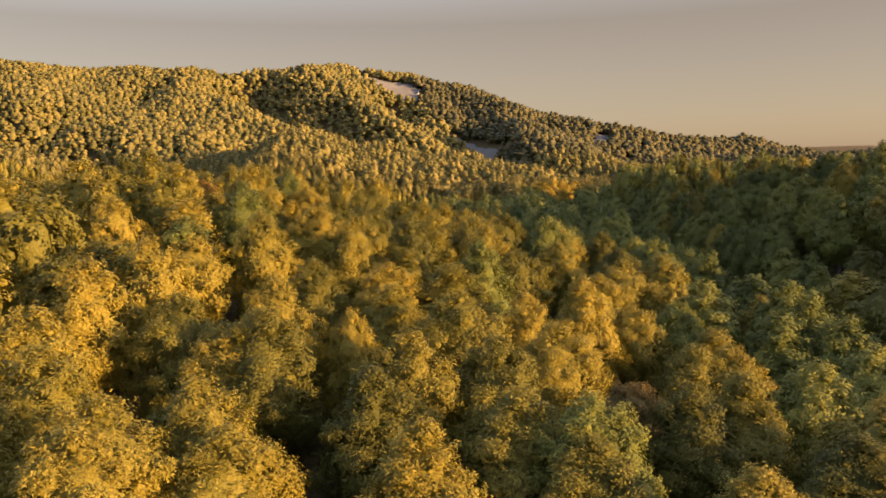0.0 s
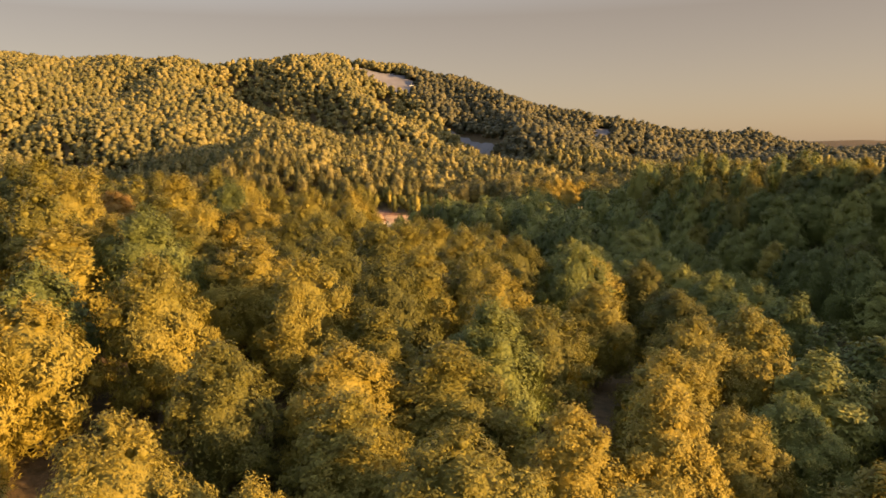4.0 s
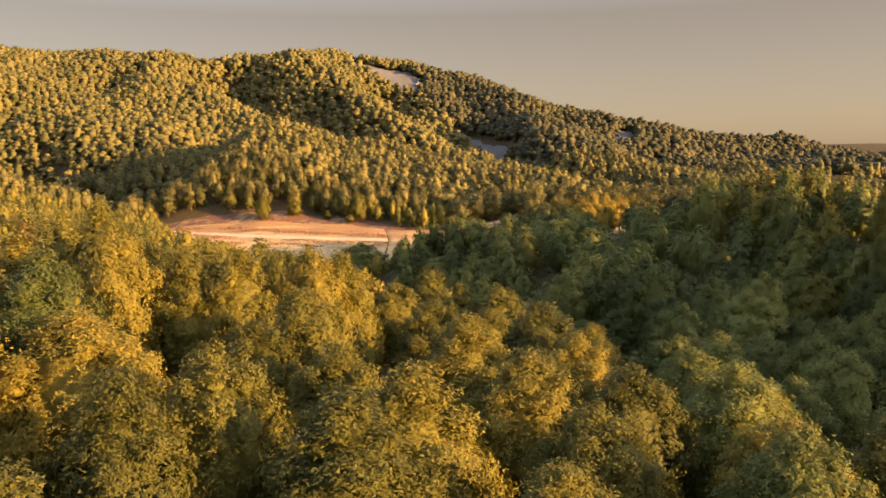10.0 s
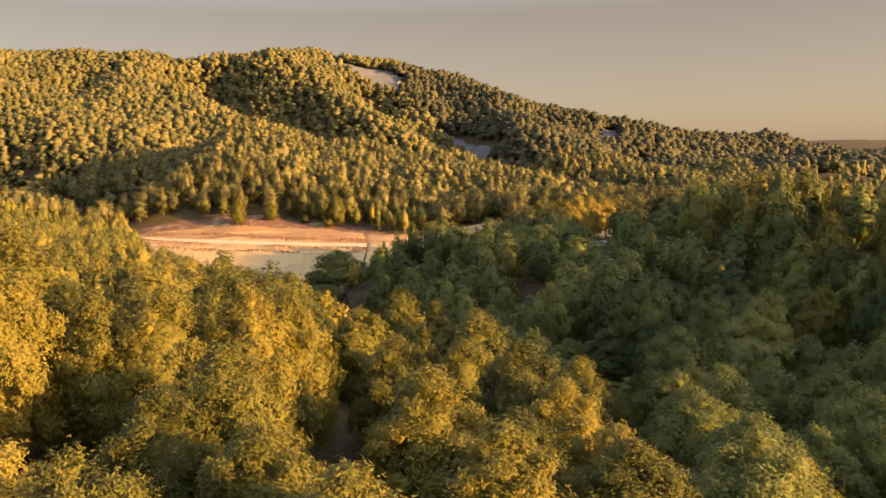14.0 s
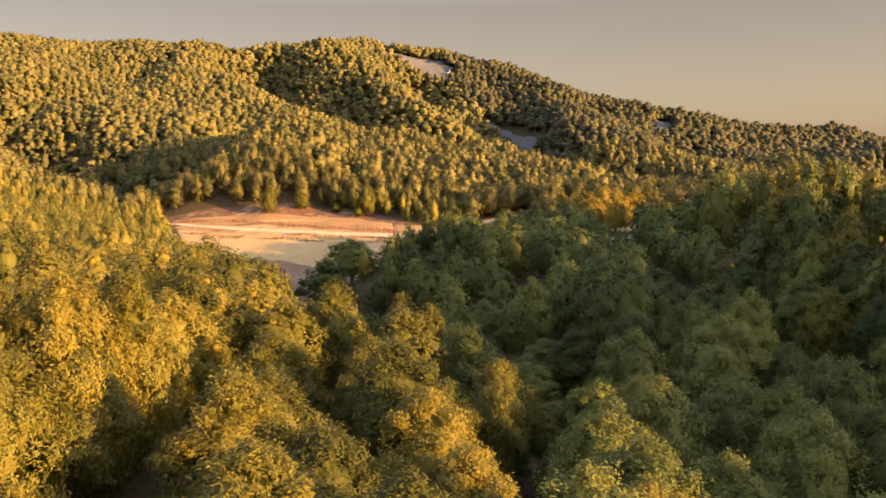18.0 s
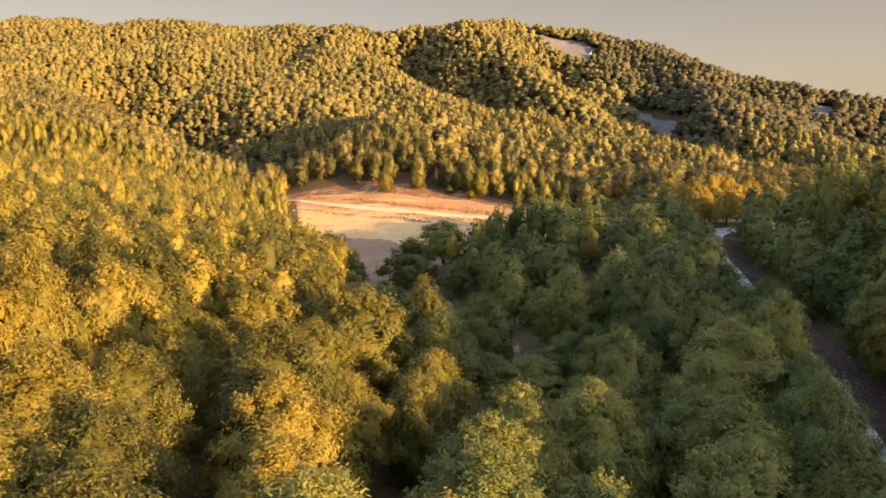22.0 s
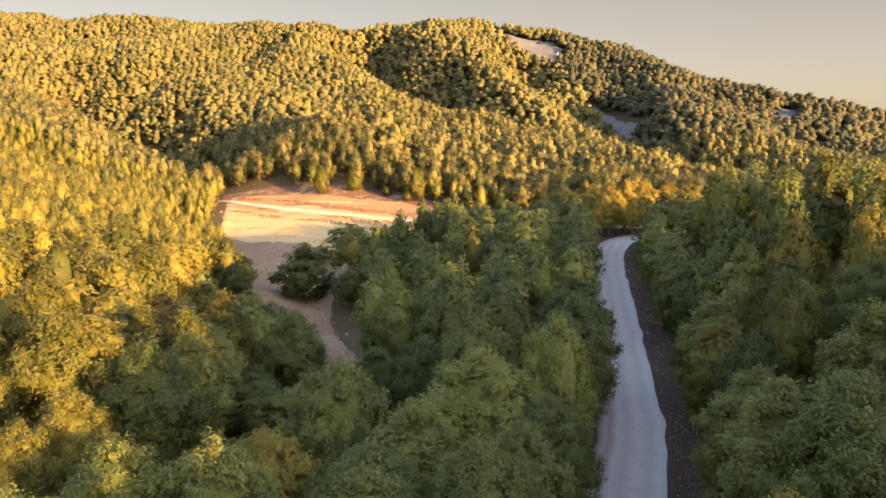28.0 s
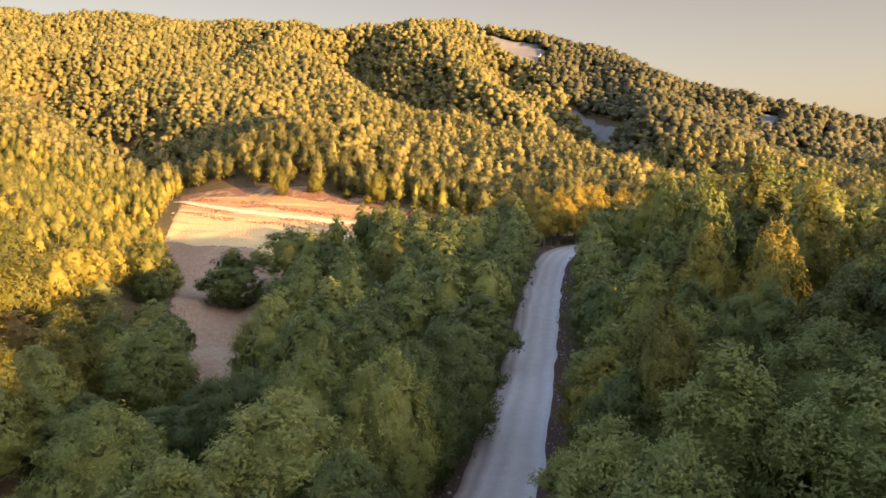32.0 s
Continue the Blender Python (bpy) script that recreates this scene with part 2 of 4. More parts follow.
BARK, SOIL, MEADOW, GRAVEL, VERGE = bark_stuff(), soil_stuff(), meadow_stuff(), gravel_stuff(), verge_stuff()
PASTURE, HEATH_SOIL = pasture_stuff(), heath_stuff()
PALE_STRAW = plain("pale_trodden_straw", (0.74, 0.63, 0.43), 0.95, 0.3, 1.2)
WHITE_PAINT, STONE = plain("white_paint", (0.78, 0.77, 0.74), 0.5, 0.1), plain("pale_limestone", (0.46, 0.44, 0.42), 0.9, 0.45, 2.0)
BRACKEN = plain("rusty_bracken", (0.36, 0.15, 0.07), 0.95, 0.5, 0.7)
GRASS = plain("dry_tufts", (0.5, 0.36, 0.19), 0.95, 0.4, 0.6)
SCRUB = plain("bare_ski_run_soil", (0.2, 0.205, 0.215), 0.95, 0.4, 0.05)


# ---------------------------------------------------------------- the lie of the land
def along(x, y, line, slope, rounding, shelf=1e6):
    """Height of a ridge: a crest line of (x, y, z) with even, rounded flanks, steeper past the shelf."""
    best = np.full(np.shape(x), -1e9)
    for (ax, ay, az), (bx, by, bz) in zip(line[:-1], line[1:]):
        dx, dy = bx - ax, by - ay
        s = np.clip(((x - ax) * dx + (y - ay) * dy) / (dx * dx + dy * dy), 0, 1)
        d = np.hypot(x - ax - s * dx, y - ay - s * dy)
        d = d + 1.3 * np.maximum(0, d - shelf)
        best = np.maximum(best, az + s * (bz - az) - slope * (np.sqrt(d * d + rounding**2) - rounding))
    return best


def far_from(x, y, line):
    """Distance from a line on the plan."""
    best = np.full(np.shape(x), 1e9)
    for (ax, ay), (bx, by) in zip(line[:-1], line[1:]):
        dx, dy = bx - ax, by - ay
        s = np.clip(((x - ax) * dx + (y - ay) * dy) / (dx * dx + dy * dy), 0, 1)
        best = np.minimum(best, np.hypot(x - ax - s * dx, y - ay - s * dy))
    return best


def ease(a, b, v):
    s = np.clip((v - a) / (b - a), 0, 1)
    return s * s * (3 - 2 * s)


def waves(x, y, size, seed):
    """Soft uneven swell between -1 and 1."""
    rng = np.random.RandomState(seed)
    total = np.zeros(np.shape(x))
    for _ in range(7):
        a, k, p = rng.uniform(0, 6.283), rng.uniform(0.6, 1.6) * 6.283 / size, rng.uniform(0, 6.283)
        total = total + np.sin(k * (np.cos(a) * x + np.sin(a) * y) + p)
    return total / 4


LEFT_HILL = [(-85, -150, -26), (-64, 45, -16), (-45, 115, -9), (-75, 165, -9), (-110, 220, -9), (-180, 330, -14), (-240, 390, -6), (-300, 418, 12), (-420, 450, 34), (-620, 470, 60)]
LEFT_SPUR = [(-240, 390, -6), (-178, 436, -14), (-140, 432, -20)]
# South of y 120 this crest is unseen; its heights set the valley's shadow
RIGHT_HILL = [(84, -150, -18), (84, 60, -18), (84, 84, -14.5), (84, 98, -12), (84, 118, -9), (86, 180, -9.5), (84, 232, -9), (78, 266, -9), (71, 296, -13)]
STRIP_RIDGE = [(34, 165, -25.2), (30, 205, -24.2), (28, 248, -21.8), (31, 292, -21.2)]
STRIP_END = [(28, 248, -21.8), (11, 291, -20.8), (-6, 297, -23), (-14, 300, -27)]
RIGHT_TOP = [(150, -150, -10), (145, 120, -8), (150, 250, -12), (190, 380, -26)]
SPUR_ONE = [(-265, 790, 92), (-212, 745, 74), (-97, 609, 22), (-95, 520, 15), (-95, 480, 9), (-88, 452, -8)]
SPUR_MID = [(-41, 520, 8), (-41, 452, -9)]
HILL_TWO = [(-250, 795, 95), (-195, 788, 97), (-140, 770, 94), (-60, 690, 60), (26, 510, 3), (40, 470, -6), (65, 432, -12), (90, 395, -19)]
HILL_THREE = [(-107, 815, 101), (-45, 806, 93), (0, 785, 77), (60, 715, 50), (131, 690, 27), (230, 700, 17), (400, 760, -4), (760, 900, -8)]
HILL_FOOT = [(60, 715, 44), (62, 607, 24), (72, 560, 6)]
SKYLINE_LEFT = [(-250, 800, 93), (-353, 827, 106), (-549, 779, 110), (-720, 790, 112), (-1100, 900, 120)]
SPUR_LEFT = [(-549, 779, 103), (-400, 620, 45), (-300, 550, 10)]
FAR_RIDGE = [(900, 2500, 5), (1500, 2900, 52), (2300, 3000, 25)]
ROAD = [(38, -60), (42, 60), (46.2, 150), (47.8, 172), (48.2, 188), (46.4, 215), (44.2, 240), (41.6, 272), (41.3, 286), (44, 299), (53, 309), (68, 315), (95, 318)]
ROAD_Y = [-150, 60, 150, 186, 215, 240, 276, 290, 330, 400]
ROAD_Z = [-27, -26, -25.4, -24.6, -24, -22.5, -21.2, -19.6, -18.6, -18]


GULLIES = [([(-145, 413), (-98, 411)], 3.6, 15), ([(-12, 212), (-45, 262), (-70, 298), (-95, 335)], 5, 15), ([(-192, 742), (-150, 700), (-100, 648), (-38, 597), (5, 556)], 38, 25), ([(-50, 712), (-20, 668), (14, 620), (40, 560), (66, 500), (95, 450)], 24, 27),
           ([(-400, 622), (-330, 586), (-285, 566), (-230, 520), (-190, 486), (-162, 468)], 40, 30), ([(-560, 660), (-490, 705), (-450, 740)], 12, 28), ([(-330, 630), (-305, 680), (-296, 725)], 9, 24)]


def ground_at(x, y):
    x, y = np.asarray(x, float), np.asarray(y, float)
    road = np.interp(y, ROAD_Y, ROAD_Z)
    drop = np.interp(y, [140, 180, 230, 285, 310, 335, 405, 425], [0, 2, 9.5, 18.5, 17, 11.5, 4.5, 2])
    floor = road - drop * ease(38, -12, x)
    rise = np.interp(y, [416, 450, 480, 560, 620, 700, 800, 1000, 1400], [0, 10, 17, 22, 20, 28, 52, 50, 0])
    rise = rise * (1 - ease(-20, 130, x)) + np.interp(y, [430, 700, 1000], [0, 16, 4]) * ease(-20, 130, x)
    floor = floor + rise * (1 - ease(-420, -900, x) * 0.4)
    parts = [floor, along(x, y, LEFT_HILL, 0.2, 6, 72), along(x, y, LEFT_SPUR, 0.22, 5), along(x, y, RIGHT_HILL, 0.66, 8), along(x, y, STRIP_RIDGE, 0.5, 4), along(x, y, STRIP_END, 0.5, 4),
             along(x, y, RIGHT_TOP, 0.22, 20), along(x, y, SPUR_ONE, 0.45, 12), along(x, y, SPUR_MID, 0.35, 10),
             along(x, y, HILL_TWO, 0.5, 14), along(x, y, HILL_THREE, 0.52, 14), along(x, y, HILL_FOOT, 0.5, 14), along(x, y, SKYLINE_LEFT, 0.4, 25),
             along(x, y, SPUR_LEFT, 0.36, 15), along(x, y, FAR_RIDGE, 0.08, 60)]
    top = np.maximum.reduce(parts)
    soft = 1.2
    z = top + soft * np.log(sum(np.exp((p - top) / soft) for p in parts))
    far = ease(60, 500, np.hypot(x, y - 100))
    z = z + waves(x, y, 90, 3) * (0.4 + 4.0 * far) * ease(420, 480, y) + waves(x, y, 23, 4) * 0.25
    for line, depth, wide in GULLIES:
        z = z - depth * np.exp(-((far_from(x, y, line) / wide) ** 2))
    # the road lies on a level bed
    d = far_from(x, y, ROAD)
    z = z + (road - z) * (1 - ease(4.5, 9, d))
    return z


# ---------------------------------------------------------------- making meshes
def mesh_of(name, verts, faces, material, smooth=False, inner=None, inner_faces=None):
    """A mesh from arrays of corners and of triangles or quads; some of its faces may have a second material."""
    me = bpy.data.meshes.new(name)
    verts, faces = np.asarray(verts, np.float32), np.asarray(faces, np.int32)
    n, k = faces.shape
    me.vertices.add(len(verts))
    me.vertices.foreach_set("co", verts.ravel())
    me.loops.add(n * k)
    me.loops.foreach_set("vertex_index", faces.ravel())
    me.polygons.add(n)
    me.polygons.foreach_set("loop_start", np.arange(0, n * k, k, dtype=np.int32))
    me.polygons.foreach_set("use_smooth", np.full(n, smooth))
    me.update(calc_edges=True)
    me.materials.append(material)
    if inner:
        me.materials.append(inner)
        me.polygons.foreach_set("material_index", np.asarray(inner_faces, np.int32))
    return me


def part(name, bm, material, parent, label=""):
    me = bpy.data.meshes.new(name)
    bm.to_mesh(me)
    bm.free()
    me.materials.append(material)
    ob = new(name, me)
    ob.parent = parent
    return tagged(ob, label)


def sheet(name, xs, ys, height, material):
    """Ground over a grid of the plan."""
    gx, gy = np.meshgrid(xs, ys)
    z = height(gx, gy)
    w = len(xs)
    i = np.arange(w * len(ys)).reshape(len(ys), w)
    quads = np.stack([i[:-1, :-1], i[:-1, 1:], i[1:, 1:], i[1:, :-1]], -1).reshape(-1, 4)
    return new(name, mesh_of(name, np.stack([gx, gy, z], -1).reshape(-1, 3), quads, material, True))


def stretched(stops):
    """Grid lines from (from, to, step) runs."""
    return np.unique(np.concatenate([np.arange(a, b + s / 2, s) for a, b, s in stops]))


def inside(x, y, outline):
    hit = np.zeros(np.shape(x), bool)
    for (ax, ay), (bx, by) in zip(outline, outline[1:] + outline[:1]):
        cross = ((ay > y) != (by > y)) & (x < (bx - ax) * (y - ay) / (by - ay + 1e-9) + ax)
        hit ^= cross
    return hit


# ---------------------------------------------------------------- the ground, the road, the meadow
xs = stretched([(-4400, -1000, 200), (-1000, -260, 9), (-260, 160, 3.5), (30, 66, 1.2), (160, 460, 10), (460, 4400, 120)])
ys = stretched([(-1500, -100, 60), (-100, 470, 3.5), (140, 320, 1.8), (470, 960, 8), (960, 4400, 90)])
tagged(sheet("ground", xs, ys, lambda x, y: ground_at(x, y) - 0.12 - 0.5 * (1 - ease(6.2, 9.5, far_from(x, y, ROAD))), SOIL), "brown leaf-strewn forest floor rolling over wooded hills", "ground", kind="structure")

MEADOW_EDGE = [(-128, 411), (-99, 356), (-94, 344), (-63, 308), (-36, 263), (-17, 240), (-6, 222), (3, 204), (12, 203), (10, 216), (-2, 238), (-15, 262), (-22, 280), (-29, 289), (-25, 296), (-23, 312), (-24, 335), (-24, 370), (-27, 394), (-44, 403), (-76, 407), (-100, 409)]
RUN = [(-100, 806), (-83, 782), (-65, 767), (-44, 753), (-27, 742), (-20, 752), (-20, 768), (-32, 787), (-60, 797), (-85, 806)]
STRIP = [(9, 678), (13, 673), (27, 656), (37, 625), (42, 611)]
CLEARING = [(125, 650), (140, 646), (150, 676), (134, 680)]
GLADE = [(-24, 340), (-25, 372), (-28, 393), (20, 389), (70, 374), (110, 352), (145, 330), (145, 297), (100, 309), (60, 318), (28, 319), (4, 328)]


def patch(name, outline, step, lift, material, swell, south=-1e6, north=1e6):
    """A sheet of ground cover inside an outline."""
    px, py = [p[0] for p in outline], [p[1] for p in outline]
    xs, ys = np.arange(min(px), max(px) + step, step), np.arange(min(py), max(py) + step, step)
    gx, gy = np.meshgrid(xs, ys)
    rng = np.random.RandomState(5)
    z = ground_at(gx, gy) + lift + swell * rng.rand(*gx.shape) - 0.35 * (1 - ease(0.2, 1.3, far_from(gx, gy, outline + outline[:1])))
    w = len(xs)
    i = np.arange(w * len(ys)).reshape(len(ys), w)
    quads = np.stack([i[:-1, :-1], i[:-1, 1:], i[1:, 1:], i[1:, :-1]], -1).reshape(-1, 4)
    mid = np.stack([gx, gy, z], -1).reshape(-1, 3)[quads].mean(1)
    line = mid[:, 1] + 0.27 * (mid[:, 0] + 75) + 3 * waves(mid[:, 0], mid[:, 1], 25, 15)
    quads = quads[(line > south) & (line <= north) & inside(mid[:, 0] + waves(mid[:, 0], mid[:, 1], 9, 8), mid[:, 1] + waves(mid[:, 1], mid[:, 0], 9, 9), outline)]
    return new(name, mesh_of(name, np.stack([gx, gy, z], -1).reshape(-1, 3), quads, material, True))


# Straw and brown part on the cast-shadow edge, so the pasture colour carries shade
tagged(patch("meadow", MEADOW_EDGE, 0.8, 0.05, MEADOW, 0.14, south=338), "dry straw and russet grass meadow between wooded slopes", "meadow", kind="structure")
tagged(patch("pasture", MEADOW_EDGE, 0.7, 0.05, PASTURE, 0.14, north=338), "grazed reddish brown pasture strewn with pale stones", "pasture", kind="structure")
HEATH = [(-128, 404), (-100, 402), (-76, 400), (-44, 396), (-27, 388), (-16, 396), (-38, 410), (-74, 416), (-102, 417), (-136, 417)]
tagged(patch("heath", HEATH, 0.9, 0.02, HEATH_SOIL, 0.05), "bare reddish heath along the forest edge above the meadow", "heath", kind="structure")
tagged(patch("glade", GLADE, 1.1, 0.05, MEADOW, 0.1), "sunlit dry grass glade behind the bend of the road", "glade", kind="structure")
tagged(patch("hill_clearing", CLEARING, 4, 0.4, SCRUB, 0.6), "small bare clearing among trees on the far ridge", "clearing", kind="structure")
tagged(patch("ski_run", RUN, 4, 0.4, SCRUB, 0.6), "bare pale ski run near the hilltop", "ski run", kind="structure")


def ribbon(name, line, left, right, lift, material, step=1.2, ragged=0.0, across=7):
    """A strip of ground that follows a line on the plan."""
    pts = np.array(line, float)
    d = np.r_[0, np.cumsum(np.hypot(*np.diff(pts, axis=0).T))]
    s = np.arange(0, d[-1], step)
    c = np.stack([np.interp(s, d, pts[:, k]) for k in (0, 1)], -1)
    kernel = np.ones(9) / 9
    for k in (0, 1):
        c[4:-4, k] = np.convolve(c[:, k], kernel, "valid")
    way = np.gradient(c, axis=0)
    way /= np.linalg.norm(way, axis=1)[:, None]
    side = np.stack([way[:, 1], -way[:, 0]], -1)
    f = np.linspace(0, 1, across)
    a = left + ragged * waves(s, s * 0, 7, 1)
    b = right + ragged * waves(s, s * 0 + 50, 6, 2)
    off = -a[:, None] * (1 - f) + b[:, None] * f
    p = c[:, None] + off[..., None] * side[:, None]
    crown = 0.06 * (1 - (2 * f - 1) ** 2)
    z = ground_at(p[..., 0], p[..., 1]) + lift + crown
    i = np.arange(len(s) * across).reshape(len(s), across)
    quads = np.stack([i[:-1, :-1], i[:-1, 1:], i[1:, 1:], i[1:, :-1]], -1).reshape(-1, 4)
    me = mesh_of(name, np.concatenate([p, z[..., None]], -1).reshape(-1, 3), quads, material, True)
    uv = np.stack([np.broadcast_to(f, off.shape), np.broadcast_to(s[:, None] / 10, off.shape)], -1).reshape(-1, 2)
    me.uv_layers.new(name="across").data.foreach_set("uv", uv[quads.ravel()].ravel())
    return new(name, me)


tagged(ribbon("verge", ROAD, 4.8, 7.6, 0.02, VERGE, ragged=0.5, across=15), "brown stony verge beside the gravel road", "verge", kind="structure")
TRACK_LINE = [(-126, 402), (-112, 393), (-97, 386), (-82, 381), (-60, 377), (-36, 373), (-25, 371)]
tagged(ribbon("meadow_track", TRACK_LINE, 2.6, 2.6, 0.22, PALE_STRAW, ragged=0.9), "pale trodden track across the dry meadow", "track", kind="structure")
tagged(ribbon("road", ROAD, 3.3, 3.3, 0.1, GRAVEL, ragged=0.22, across=13), "pale grey gravel forest road with worn wheel tracks", "road", kind="structure")
tagged(ribbon("forest_track", STRIP, 4.5, 4.5, 0.4, SCRUB, step=6, ragged=1.0), "bare pale track in the valley between two wooded hills", "track", kind="structure")

# ---------------------------------------------------------------- trees
class Crown:
    """A beech crown: leaf masses carried by the limbs, set round an egg-shaped outline, with dark clefts between them."""

    def __init__(self, rng, height, radius, base, peak, lobes):
        self.height, self.radius, self.base, self.peak = height, radius, base, peak
        self.hub = np.array((0, 0, base + (height - base) * 0.36))
        k = np.arange(lobes)
        f = np.clip((k + 0.6) / lobes + rng.uniform(-0.04, 0.04, lobes), 0.02, 1)
        a = k * 2.39996 + rng.uniform(-0.6, 0.6, lobes)
        small = np.sqrt(8.0 / max(lobes, 8))
        self.sizes = (0.36 + 0.16 * (1 - f)) * radius * small * rng.uniform(0.72, 1.3, lobes)
        reach = np.maximum(self.outline(f) * radius * rng.uniform(0.9, 1.06, lobes) - 0.8 * self.sizes, 0.02)
        z = base + (height - base) * f - self.sizes * (0.35 + 0.65 * f)
        self.centres = np.stack([reach * np.cos(a), reach * np.sin(a), np.maximum(z, base + 0.3 * self.sizes)], -1)
        out = self.centres - self.hub
        self.out = out / (np.linalg.norm(out, axis=1)[:, None] + 1e-6)

    def outline(self, u):
        s = np.clip((u - 0.3) / 0.7, 0, 1)
        dome = np.clip(1 - s**2.3, 0, 1) ** 0.6
        cone = (1 - s) ** 0.75
        return (dome * (1 - self.peak) + cone * self.peak) * (0.66 + 0.34 * ease(0, 0.3, u))

    def masses(self, rng, rings, sides, within):
        """The shaded inside of each leaf mass, and the body of the crown between them."""
        th = np.linspace(0, math.pi, rings + 1)[1:-1, None]
        a = np.arange(sides)[None] * 6.2832 / sides + (np.arange(rings - 1) % 2 * 3.1416 / sides)[:, None]
        ball = np.stack([np.sin(th) * np.cos(a), np.sin(th) * np.sin(a), np.cos(th) + 0 * a], -1).reshape(-1, 3)
        ball = np.concatenate([ball, [(0, 0, 1), (0, 0, -1)]])
        i = np.arange((rings - 1) * sides).reshape(rings - 1, sides)
        n = np.roll(i, -1, 1)
        top, low = len(ball) - 2, len(ball) - 1
        f = np.concatenate([np.stack([i[1:], n[1:], n[:-1]], -1).reshape(-1, 3), np.stack([i[1:], n[:-1], i[:-1]], -1).reshape(-1, 3),
                            np.stack([i[0], n[0], np.full(sides, top)], -1), np.stack([n[-1], i[-1], np.full(sides, low)], -1)])
        v = ball[None] * (self.sizes * within)[:, None, None] * (1, 1, 0.9) * (1 + rng.normal(size=(len(self.sizes), len(ball), 1)) * 0.1) + self.centres[:, None]
        up = 0.5 + 0.5 * ball[:, 2]
        ring = ball[:, :2] / (np.linalg.norm(ball[:, :2], axis=1)[:, None] + 1e-6)
        wide = self.outline(up * 0.92) * self.radius * 0.54
        core = np.concatenate([ring * wide[:, None], (self.base + (self.height - self.base) * up * 0.88)[:, None]], 1)
        v = np.concatenate([v.reshape(-1, 3), core])
        return v, (f[None] + len(ball) * np.arange(len(self.sizes) + 1)[:, None, None]).reshape(-1, 3)

    def shoots(self, rng, count, leaves, size, length, loose, slim):
        """Leafy shoots all over the leaf masses, each a tapering spray of narrow leaves that rises outwards."""
        pick = rng.choice(len(self.sizes), count * 3, p=self.sizes**2 / (self.sizes**2).sum())
        way = rng.normal(size=(len(pick), 3))
        way /= np.linalg.norm(way, axis=1)[:, None]
        way = way + self.out[pick] * 0.75 + (0, 0, 0.3)
        way /= np.linalg.norm(way, axis=1)[:, None]
        p = self.centres[pick] + way * self.sizes[pick][:, None] * (1, 1, 0.9)
        d = np.linalg.norm(p[:, None] - self.centres[None], axis=-1) / self.sizes
        d[np.arange(len(pick)), pick] = 9
        free = np.where(d.min(1) > 0.86)[0][:count]
        pick, way, p = pick[free], way[free], p[free]
        count = len(free)
        # and in the clefts between the masses
        u, a = 1 - (1 - rng.uniform(0.02, 1, count // 2)) ** 0.8, rng.uniform(0, 6.283, count // 2)
        wide = self.outline(u) * self.radius * rng.uniform(0.62, 0.86, len(u))
        deep = np.stack([wide * np.cos(a), wide * np.sin(a), self.base + (self.height - self.base) * u * 0.93], -1)
        aim = deep - self.hub + (0, 0, 0.3)
        aim /= np.linalg.norm(aim, axis=1)[:, None]
        p, way, out = np.concatenate([p, deep]), np.concatenate([way, aim]), np.concatenate([self.out[pick], aim])
        count = len(p)
        to = way * 0.62 + out * 0.3 + (0, 0, 0.55) + rng.normal(size=(count, 3)) * 0.2
        to /= np.linalg.norm(to, axis=1)[:, None]
        long = length * rng.uniform(0.55, 1.4, count)
        root = p - way * (rng.uniform(0.1, 0.5, count) * length)[:, None]
        n = count * leaves
        k = np.repeat(np.arange(count), leaves)
        f = rng.uniform(0, 1, n)
        off = rng.normal(size=(n, 3))
        off -= to[k] * (off * to[k]).sum(1)[:, None]
        off /= np.linalg.norm(off, axis=1)[:, None] + 1e-6
        spread = 0.6 * long[k] * (1 - f) ** 0.8 * np.sqrt(rng.uniform(0.05, 1, n))
        foot = root[k] + to[k] * (long[k] * f)[:, None] + off * spread[:, None]
        face = way[k] * 0.6 + out[k] * 0.7 + off * 1.0 * loose + rng.normal(size=(n, 3)) * loose
        face /= np.linalg.norm(face, axis=1)[:, None]
        tip = to[k] * 0.75 + off * 0.6 + rng.normal(size=(n, 3)) * 0.35
        tip -= face * (tip * face).sum(1)[:, None]
        tip /= np.linalg.norm(tip, axis=1)[:, None] + 1e-6
        wide = np.cross(tip, face)
        s = (size * rng.uniform(0.65, 1.35, n))[:, None]
        v = np.stack([foot - wide * s * slim, foot + wide * s * slim, foot + tip * s], 1).reshape(-1, 3)
        return v, np.arange(3 * n).reshape(-1, 3)

    def clothed(self, rng, rings, sides, shoots, leaves, size, length, within=0.8, loose=0.3, slim=0.2):
        """The whole crown: leaf masses with shoots all over them."""
        v, f = self.masses(rng, rings, sides, within)
        v1, f1 = self.shoots(rng, shoots, leaves, size, length, loose, slim)
        return np.concatenate([v, v1]), np.concatenate([f, f1 + len(v)])


def limb_mesh(name, runs, sides=6):
    """Tapered, bent stems: runs of (points, first radius, last radius)."""
    verts, faces = [], []
    for pts, r0, r1 in runs:
        start = len(verts)
        for k, p in enumerate(pts):
            r = r0 + (r1 - r0) * k / (len(pts) - 1)
            for j in range(sides):
                a = 6.283 * j / sides
                verts.append((p[0] + r * math.cos(a), p[1] + r * math.sin(a), p[2]))
        for k in range(len(pts) - 1):
            for j in range(sides):
                a, b = start + k * sides + j, start + k * sides + (j + 1) % sides
                faces.append((a, b, b + sides, a + sides))
    return mesh_of(name, verts, faces, BARK, True)


